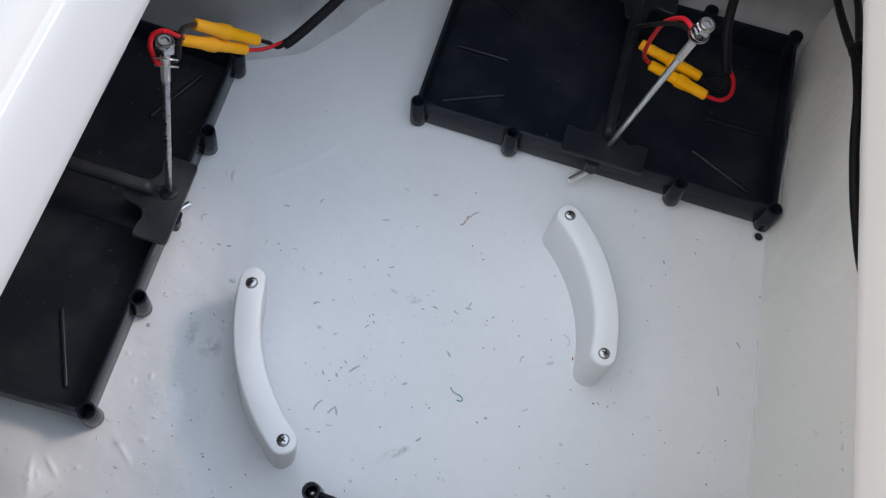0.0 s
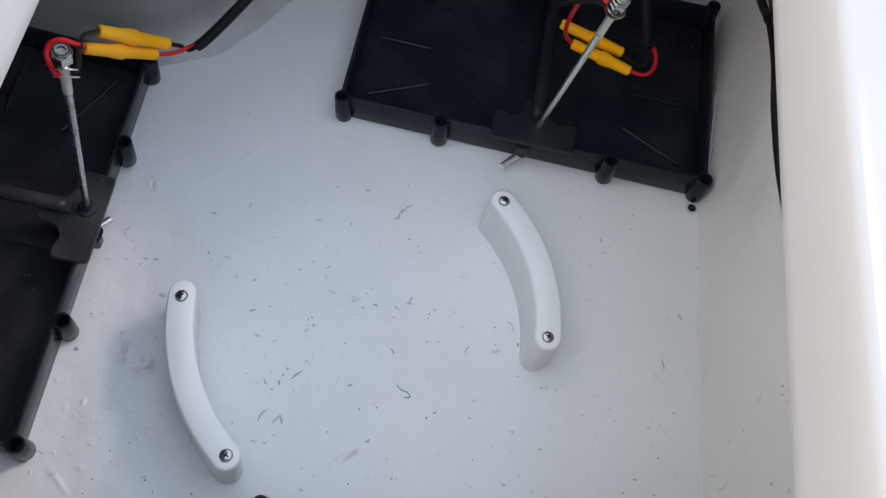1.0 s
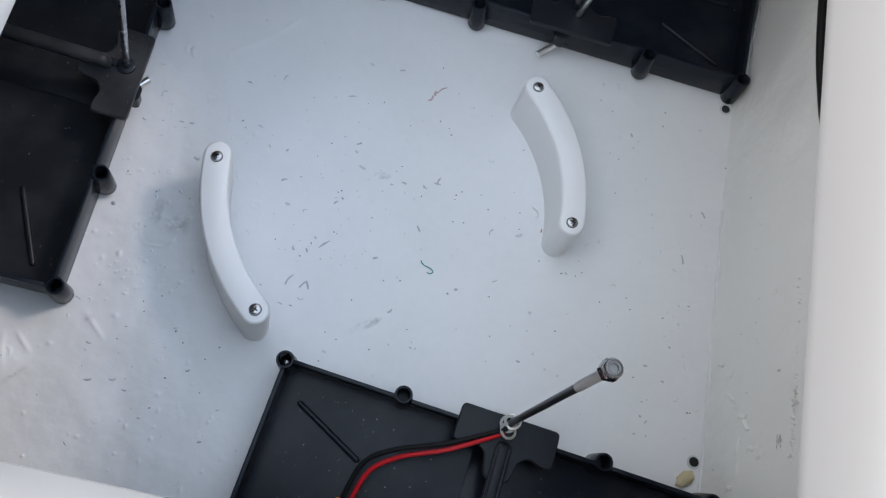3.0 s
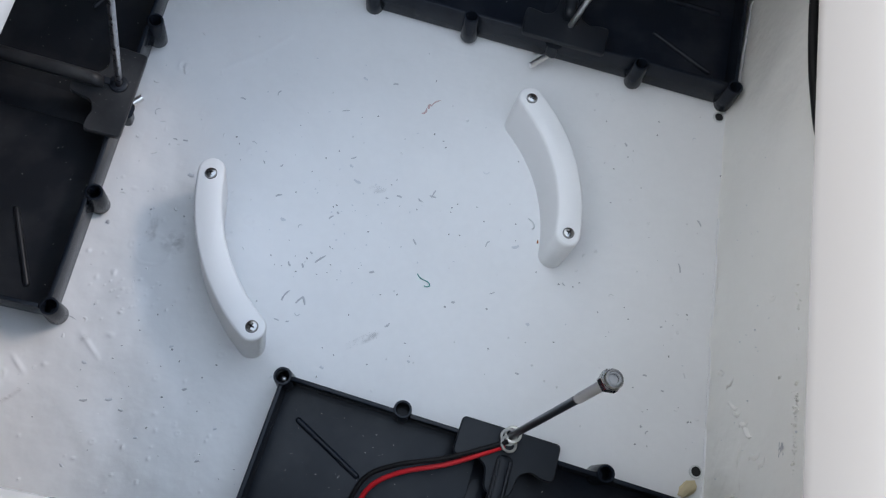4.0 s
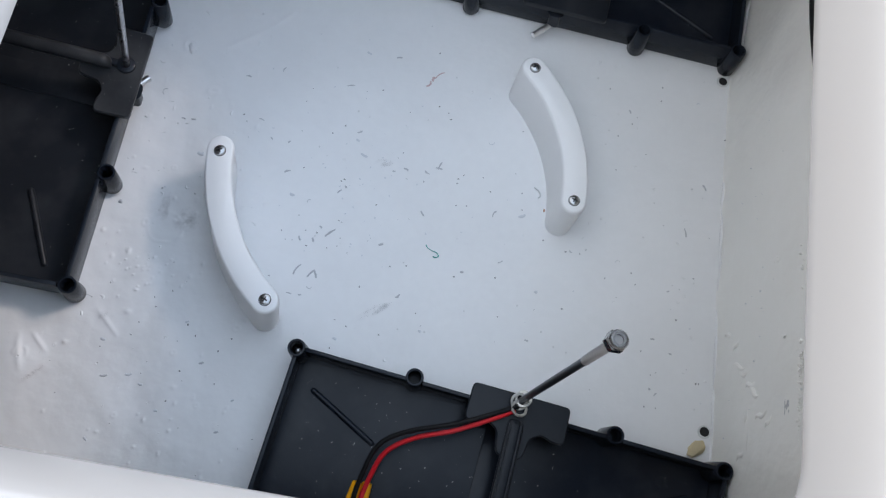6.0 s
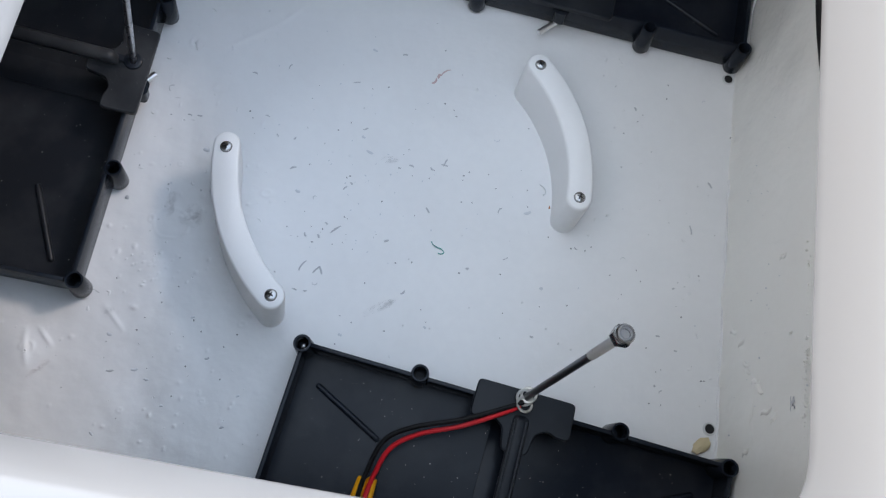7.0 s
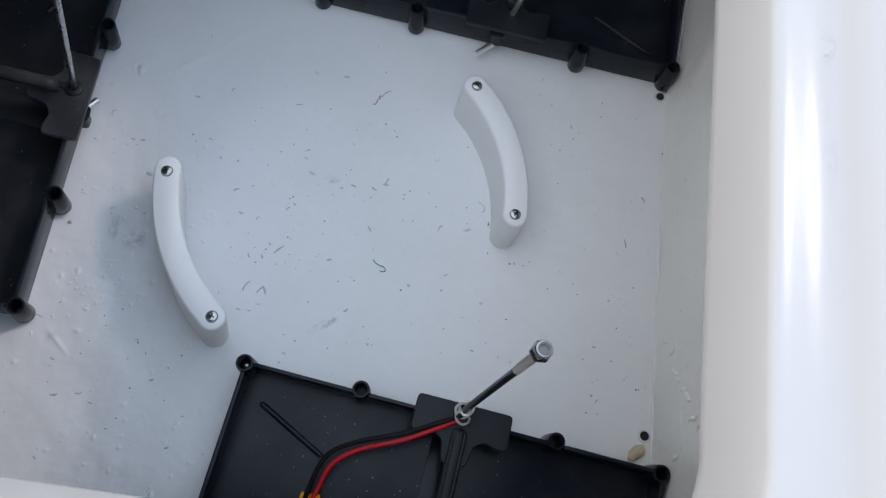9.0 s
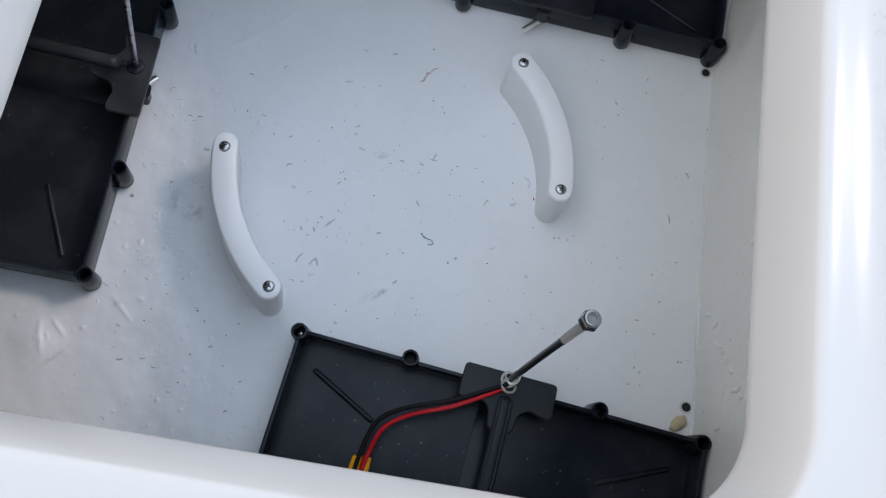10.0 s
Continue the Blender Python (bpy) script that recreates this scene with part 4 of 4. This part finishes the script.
for zone, label in ((GRIT_NEAR + GRIT_CENTRE, "dark grit scattered over the flat white floor"), (GRIT_SIDE + GRIT_CORNER, "dark grit on the white floor beside the wall"), (GRIT_RISE, "dark grit on the rising white floor")):
    bm = bmesh.new()
    for x, y in zone:
        n = rng.choice((0.0007, 0.0009, 0.0012, 0.0015))
        flake(bm, x, y, n, n * rng.uniform(0.6, 0.9), rng.uniform(0, 6.3), rng.uniform(-0.5, 0.5), n * 0.3)
    tagged(part("grit", bm, SPECK), label, "debris", kind="stuff")
# dust too fine to place singly
bm = bmesh.new()
made = 0
while made < 110:
    x, y = rng.choice(((rng.uniform(-0.32, 0.24), rng.uniform(-0.2, 0.28)), (rng.gauss(-0.06, 0.05), rng.gauss(0.05, 0.05))))
    if tidy(x, y):
        made += 1
        n = rng.choice((0.0004, 0.0006, 0.001, 0.0016))
        flake(bm, x, y, n, n * rng.uniform(0.4, 0.8), rng.uniform(0, 6.3), rng.uniform(-1, 1), 0.0002)
tagged(part("shreds", bm, SHRED), "fine grey dust and shreds on the white floor", "debris", kind="stuff")

# the larger shavings: place, length, turn, width
SHREDS_CENTRE = [(-0.171, 0.1398, 0.0047, -11, 0.0013), (-0.1428, 0.1509, 0.0056, 65, 0.0008), (-0.0835, 0.1441, 0.0068, 13, 0.0008), (-0.0708, 0.1781, 0.0044, -26, 0.0017), (-0.0438, 0.1776, 0.0048, 8, 0.0013), (-0.1543, 0.1005, 0.0045, -20, 0.0008), (-0.1436, 0.0839, 0.0031, -53, 0.0008), (-0.129, 0.0831, 0.0026, 49, 0.0013), (-0.1271, 0.0567, 0.0056, 25, 0.0013), (-0.0707, 0.1004, 0.0049, 27, 0.0011), (-0.0648, 0.0787, 0.0065, -24, 0.0017), (-0.0277, 0.0706, 0.0044, -16, 0.0015), (-0.0379, 0.0673, 0.0026, -6, 0.0013), (0.0007, 0.0765, 0.0075, 66, 0.0013), (0.0004, 0.0741, 0.0058, -11, 0.0013), (-0.0104, 0.0693, 0.0037, -42, 0.0013), (-0.0819, 0.0439, 0.0044, 45, 0.0011), (-0.0767, 0.0485, 0.0026, -49, 0.0013)]
SHREDS_NEAR = [(-0.1201, 0.0354, 0.0042, -15, 0.0021), (-0.0851, 0.0065, 0.0107, 42, 0.0013), (-0.1084, -0.0272, 0.0107, 60, 0.0011), (-0.0964, -0.0296, 0.0082, 49, 0.0013), (-0.0925, -0.0299, 0.0073, -68, 0.0015), (-0.1093, -0.0014, 0.0043, -63, 0.0013), (-0.098, -0.0013, 0.0037, -68, 0.0013), (-0.093, 0.0105, 0.0029, -40, 0.0011), (-0.0423, 0.0011, 0.0041, 21, 0.0015), (-0.0104, 0.0317, 0.0054, -57, 0.0011), (-0.0239, -0.0418, 0.0049, 43, 0.0015), (-0.0039, -0.0688, 0.0024, -32, 0.0017), (-0.0706, -0.0813, 0.0032, -21, 0.0021), (-0.1114, -0.048, 0.0041, -15, 0.0008), (-0.1027, -0.0487, 0.0028, 6, 0.0011), (-0.0717, 0.0924, 0.0034, -35, 0.0021), (0.0496, 0.0375, 0.0065, 61, 0.0011), (0.0265, -0.0165, 0.0029, 5, 0.0015)]
SHREDS_SIDE = [(0.074, 0.0373, 0.0064, 20, 0.0021), (0.0577, -0.005, 0.0043, 27, 0.0011), (0.0886, -0.0275, 0.0031, -13, 0.0021), (0.1161, 0.0098, 0.0032, -39, 0.0011), (0.0827, -0.0686, 0.003, -14, 0.0013), (0.1654, 0.1457, 0.0037, -64, 0.0015), (0.1997, -0.0694, 0.0025, -17, 0.0011), (0.1853, -0.0584, 0.0034, -3, 0.0011), (0.1873, -0.1029, 0.0035, 47, 0.0008), (0.231, 0.0788, 0.006, -60, 0.0013), (0.2139, 0.0359, 0.008, -80, 0.0013), (0.183, -0.099, 0.002, -62, 0.0015), (0.1983, -0.0172, 0.0021, 19, 0.0013)]
SHREDS_RISE = [(-0.2369, -0.1284, 0.0052, 12, 0.0015), (-0.2202, -0.1256, 0.0049, 12, 0.0021), (-0.2106, -0.132, 0.0035, -8, 0.0017), (-0.2429, -0.1011, 0.0036, -15, 0.0017), (-0.1696, -0.111, 0.0036, 21, 0.0013), (-0.1501, -0.1615, 0.0035, 20, 0.0015), (-0.1962, -0.15, 0.0026, 5, 0.0017), (-0.2404, -0.1751, 0.0033, -44, 0.0017), (-0.1851, -0.0801, 0.0031, 16, 0.0017), (-0.2092, 0.091, 0.0039, 0, 0.0013), (-0.2172, 0.091, 0.0035, -8, 0.0013), (-0.142, -0.1369, 0.0027, 25, 0.0017), (-0.1984, 0.0607, 0.0049, -9, 0.0029)]
rng = random.Random(31)
for x, y, n, a, w in SHREDS_CENTRE + SHREDS_NEAR + SHREDS_SIDE + SHREDS_RISE:
    bm = bmesh.new()
    flake(bm, x, y, n, w * 1.15, radians(a), rng.uniform(-0.7, 0.7), 0.0004)
    tagged(part("shaving", bm, SHRED if w > 0.0016 else SHAVING), "grey fibreglass shaving on the white floor", "debris", "shavings")

# a pale curl and a rust chip at the foot of the chock
bm = bmesh.new()
tube(bm, [(0.083, 0.064, 0.0012), (0.087, 0.061, 0.0016), (0.0885, 0.057, 0.0012), (0.0865, 0.0545, 0.0014)], 0.0005, 6, 0.001)
tagged(part("curl", bm, PALE), "pale curled shaving beside the chock", "debris")
bm = bmesh.new()
flake(bm, 0.0925, 0.0445, 0.003, 0.0012, 1.5, 0.4, 0.0006)
tagged(part("rust_chip", bm, RUST), "small orange rust chip at the chock's foot", "debris")


def scuff(x, y, long, wide, turn, mat, label):
    """A faint rubbed mark that follows the floor."""
    t = Matrix.Translation((x, y, 0)) @ pose(0, 0, 0, 0, 0, turn)
    rows = []
    for v in np.linspace(-wide / 2, wide / 2, 9):
        row = []
        for u in np.linspace(-long / 2, long / 2, 17):
            q = t @ Vector((u, v, 0))
            row.append((u, v, floor_z(q.x, q.y) + 0.00035))
        rows.append(row)
    bm = bmesh.new()
    loft(bm, rows, closed=False)
    o = part("scuff_mark", bm, mat)
    o.matrix_world = t
    tagged(o, label, "stain")


scuff(-0.2174, 0.011, 0.028, 0.012, 83, STAIN, "brownish rubbed stain on the white floor")
scuff(-0.0415, -0.0555, 0.048, 0.008, 31, SCUFF, "faint grey scuff on the white floor")
scuff(-0.047, 0.074, 0.024, 0.008, 4, SCUFF, "faint grey scuff on the white floor")
scuff(-0.2, 0.002, 0.03, 0.024, 10, SCUFF, "faint grey rubbed patch on the white floor")
scuff(-0.2857, -0.1322, 0.034, 0.005, 47, BLUSH, "faint pinkish smear on the white floor")
scuff(-0.247, -0.083, 0.014, 0.007, 20, SCUFF, "faint grey stain by the tray")
scuff(-0.1985, 0.061, 0.008, 0.007, 0, SCUFF, "small grey dent beside the chock")
scuff(0.262, -0.1, 0.02, 0.006, 20, SCUFF, "faint grey scuff by the wall")

# bead of paint along the foot of the side wall
rng = random.Random(8)
bm = bmesh.new()
tube(bm, [(0.2415 + 0.07 * y + 0.0011 * noise.noise((y * 70, 0, 0)), y, 0.0008) for y in np.linspace(-0.15, 0.085, 36)], lambda t: 0.0011 + 0.0007 * noise.noise((t * 24, 3, 0)), 8, 0.004)
tagged(part("trim_bead", bm, FLOOR_PAINT), "lumpy bead of white paint along the wall's foot", "trim", kind="structure")

# grit in the deck's channel
rng = random.Random(17)
bm = bmesh.new()
for i in range(120):
    v, r = rng.choice((rng.uniform(-0.15, 0.15), rng.gauss(0.02, 0.014), rng.gauss(-0.03, 0.014))), rng.uniform(0.00007, 0.00018)
    u = U1 + rng.gauss(0.04, 0.0025)
    if i > 100:
        u, v = U0 - rng.uniform(0.05, 0.12), rng.uniform(-0.05, 0.2)
    m = HATCH @ pose(u, v, 0.3533 if i <= 100 else 0.3526, 0, 0, rng.uniform(0, 360))
    box(bm, -r * rng.uniform(0.8, 3), r, -r * 0.7, r * 0.7, -0.0001, 0.0001, 0, m)
tagged(part("deck_grit", bm, SHAVING, smooth=False), "fine grey grit in the white deck's channel", "debris", kind="stuff")

bm = bmesh.new()
zf = floor_z(0, 0) + 0.0008
tube(bm, [(-0.0048, 0.0042, zf), (-0.0035, 0.0018, zf), (0.0, -0.0004, zf), (0.0042, -0.0018, zf), (0.0062, -0.0048, zf), (0.0035, -0.0062, zf), (0.0015, -0.0054, zf)], 0.0004, 6, 0.001)
tagged(part("thread_scrap", bm, TEAL), "curled teal thread scrap on the white floor", "debris")
bm = bmesh.new()
flake(bm, -0.0145, 0.1535, 0.0075, 0.0018, 1.0, 0.9)
flake(bm, -0.0122, 0.1595, 0.005, 0.0024, 1.3, -0.6)
flake(bm, -0.007, 0.1645, 0.011, 0.0011, 0.72, -0.5)
tagged(part("pink_shred", bm, PINK), "pinkish peeled shred on the white floor", "debris")

# pale dust in the trays
for tray, count, u0, u1, v0, v1, label in ((TB, 230, 0.01, L - 0.01, W - 0.12, W - 0.012, "pale dust specks on the black tray below the coaming"),
                                           (TL, 130, 0.01, L - 0.01, 0.008, 0.12, "pale dust specks on the black tray under the deck"),
                                           (TR, 70, 0.01, L - 0.01, 0.008, W - 0.01, "sparse pale dust on the black tray by the side wall")):
    rng = random.Random(12 + count)
    bm = bmesh.new()
    for _ in range(count):
        u, v, r = rng.uniform(u0, u1), rng.uniform(v0, v1), rng.choice((0.0001, 0.00014, 0.0002, 0.0003))
        m = tray @ pose(u, v, 0.00505 + r * 0.3, 0, 0, rng.uniform(0, 360))
        box(bm, -r * rng.uniform(0.6, 1.8), r, -r * 0.6, r * 0.6, -r * 0.3, r * 0.3, 0, m)
    tagged(part("tray_dust", bm, DUST, smooth=False), label, "debris", kind="stuff")
# dust on the winged plate under the deck
rng = random.Random(77)
bm = bmesh.new()
for _ in range(40):
    u, v, r = L / 2 + 0.009 + rng.uniform(-0.034, 0.034), rng.uniform(-0.008, 0.016), rng.choice((0.00008, 0.0001, 0.00018))
    m = TL @ pose(u, v, TRAY_TOP + 0.0049, 0, 0, rng.uniform(0, 360))
    box(bm, -r * rng.uniform(0.6, 1.8), r, -r * 0.6, r * 0.6, -0.0001, 0.0001, 0, m)
tagged(part("plate_dust", bm, DUST, smooth=False), "pale dust specks on the winged plate", "debris", kind="stuff")

# a hair by the tray's corner, a grey pebble by its post, a lump of paint
bm = bmesh.new()
tube(bm, [(x, y, floor_z(x, y) + 0.0008) for x, y in ((-0.2635, -0.068), (-0.2595, -0.0686), (-0.256, -0.0702))], 0.00018, 5, 0.001)
tagged(part("hair", bm, SPECK), "thin dark bristle on the white floor", "debris")
bm = bmesh.new()
bmesh.ops.create_icosphere(bm, subdivisions=2, radius=0.0016)
for v in bm.verts:
    v.co = v.co * (1 + 0.4 * noise.noise(v.co * 900)) + Vector((-0.251, 0.0095, floor_z(-0.251, 0.0095) + 0.0006))
tagged(part("pebble", bm, SHAVING), "small grey pebble beside a tray post", "debris")
bm = bmesh.new()
bmesh.ops.create_icosphere(bm, subdivisions=3, radius=1)
for v in bm.verts:
    k = 1 + 0.5 * noise.noise(v.co * 2.6)
    v.co = Vector((v.co.x * 0.0035 * k - 0.221, v.co.y * 0.0055 * k + 0.157, v.co.z * 0.0011 * k + floor_z(-0.221, 0.157)))
tagged(part("paint_lump", bm, FLOOR_PAINT), "dried lump of white paint on the floor", "debris")

# pale flakes and blisters of loose paint
rng = random.Random(44)
bm = bmesh.new()
made = 0
while made < 46:
    x, y = rng.choice(((rng.gauss(0.17, 0.04), rng.gauss(0.12, 0.06)), (rng.gauss(0.21, 0.02), rng.uniform(-0.1, 0.1)), (rng.gauss(-0.22, 0.03), rng.uniform(-0.15, 0.2)), (rng.uniform(-0.2, 0.2), rng.uniform(-0.1, 0.2))))
    if tidy(x, y):
        made += 1
        flake(bm, x, y, rng.choice((0.002, 0.003, 0.0045)), rng.uniform(0.0012, 0.0024), rng.uniform(0, 6.3), rng.uniform(-1.5, 1.5), rng.uniform(0.0003, 0.0007))
tagged(part("paint_flakes", bm, FLOOR_PAINT), "loose white paint flakes on the floor", "debris", kind="stuff")

# runs and smears of paint on the side wall
rng = random.Random(45)
bm = bmesh.new()
for y, z, n, a in [(-0.0535, 0.0189, 0.012, 0.1), (-0.0648, 0.0327, 0.016, 0.7), (-0.0821, 0.0385, 0.02, -0.25), (-0.089, 0.0448, 0.012, 0.1), (-0.0981, 0.0555, 0.012, 0.2), (-0.1041, 0.0612, 0.014, -0.5),
                   (-0.1217, 0.0717, 0.016, 0.35), (-0.1275, 0.0825, 0.012, 0.9), (-0.122, 0.052, 0.022, 1.4), (-0.136, 0.056, 0.024, 1.55), (-0.148, 0.046, 0.014, 0.6), (-0.0703, 0.1026, 0.006, 1.5), (-0.0108, 0.0892, 0.012, 0.4)]:
    pts = []
    for k in range(6):
        u = (k / 5 - 0.5) * n
        yy, zz = y + u * math.sin(a) + 0.0016 * math.sin(k * 1.3), z + u * math.cos(a)
        pts.append((right_wall_x(yy, zz) + 0.0002, yy, zz))
    tube(bm, pts, lambda t: 0.0022 * math.sin(math.pi * min(1, max(0, 0.06 + 0.88 * t))), 8, 0.002)
tagged(part("paint_runs", bm, WALL_PAINT), "dried runs and smears of paint on the side wall", "paint runs", kind="stuff")

# a broken line of chalky crumbs on the side wall, and a dark rubbed mark under it
rng = random.Random(61)
bm = bmesh.new()
for _ in range(90):
    y, z, n = rng.choice((rng.uniform(-0.15, 0.0), rng.gauss(-0.125, 0.012), rng.gauss(-0.09, 0.008))), rng.gauss(0.121, 0.0016), rng.choice((0.0005, 0.0008, 0.0012))
    bmesh.ops.create_icosphere(bm, subdivisions=1, radius=n, matrix=pose(right_wall_x(y, z) - 0.0005, y, z, rng.uniform(0, 90), 0, rng.uniform(0, 90)) @ Matrix.Diagonal((0.6, rng.uniform(0.6, 1.6), 1, 1)))
tagged(part("crumbs", bm, WALL_PAINT, smooth=False), "chalky white crumbs in a line on the side wall", "debris", kind="stuff")
bm = bmesh.new()
for _ in range(14):
    y, z, n = rng.gauss(-0.118, 0.0022), rng.gauss(0.107, 0.0014), rng.uniform(0.0015, 0.004)
    d = Vector((0, 0.95, 0.3)) * n
    p = Vector((right_wall_x(y, z) - 0.0006, y, z))
    tube(bm, [p - d / 2, p, p + d / 2], lambda t: 0.0003 * math.sin(math.pi * (0.1 + 0.8 * t)), 5, 0.002)
tagged(part("rub_marks", bm, SHAVING), "dark rubbed strokes on the white side wall", "stain", kind="stuff")

# ragged caulk where the tray meets the side wall
bm = bmesh.new()
tube(bm, [TR @ Vector((L + 0.0062 + 0.0012 * noise.noise((k * 0.9, 5, 0)), 0.004 + 0.0065 * k, 0.02 + 0.004 * noise.noise((k * 0.7, 9, 0)))) for k in range(20)], lambda t: 0.0016 + 0.0011 * noise.noise((t * 17, 2, 0)), 8, 0.003)
tagged(part("trim_caulk", bm, FLOOR_PAINT), "ragged white caulk along the tray's end", "trim", kind="structure")

# short curled filaments on the floor
for x, y, n, turn, mat, label in ((0.0438, 0.1031, 0.005, 200, SHRED, "faint pale curl on the white floor"), (-0.1051, 0.0315, 0.0035, 60, SHAVING, "tiny grey curl on the white floor"),
                                  (-0.0961, -0.0408, 0.004, 190, SHAVING, "tiny grey curl on the white floor"), (-0.2345, 0.112, 0.006, 80, SHAVING, "thin grey filament on the rising floor"),
                                  (0.156, 0.0037, 0.004, 20, PALE, "short pale bristle on the white floor"), (0.2265, 0.158, 0.003, 30, SHRED, "faint pale curl on the white floor")):
    pts = []
    for k in range(6):
        a = radians(turn) + 0.55 * k
        pts.append((x + n * 0.5 * math.cos(a), y + n * 0.5 * math.sin(a)))
    bm = bmesh.new()
    tube(bm, [(px, py, floor_z(px, py) + 0.0004) for px, py in pts], 0.0003, 5, 0.001)
    tagged(part("filament", bm, mat), label, "debris", "filaments")

# grit clinging to the side wall
rng = random.Random(52)
bm = bmesh.new()
for _ in range(48):
    y, z = rng.uniform(-0.17, 0.12), rng.choice((rng.uniform(0.01, 0.3), rng.gauss(0.26, 0.02), rng.gauss(0.05, 0.02)))
    r = rng.choice((0.00015, 0.0002, 0.0004))
    m = pose(right_wall_x(y, z) - 0.0006, y, z, 0, 0, 0)
    box(bm, -0.0004, 0.0004, -r * rng.uniform(0.7, 2), r, -r * rng.uniform(0.7, 2), r, 0, m)
tagged(part("wall_grit", bm, SHRED, smooth=False), "grey grit clinging to the painted side wall", "debris", kind="stuff")
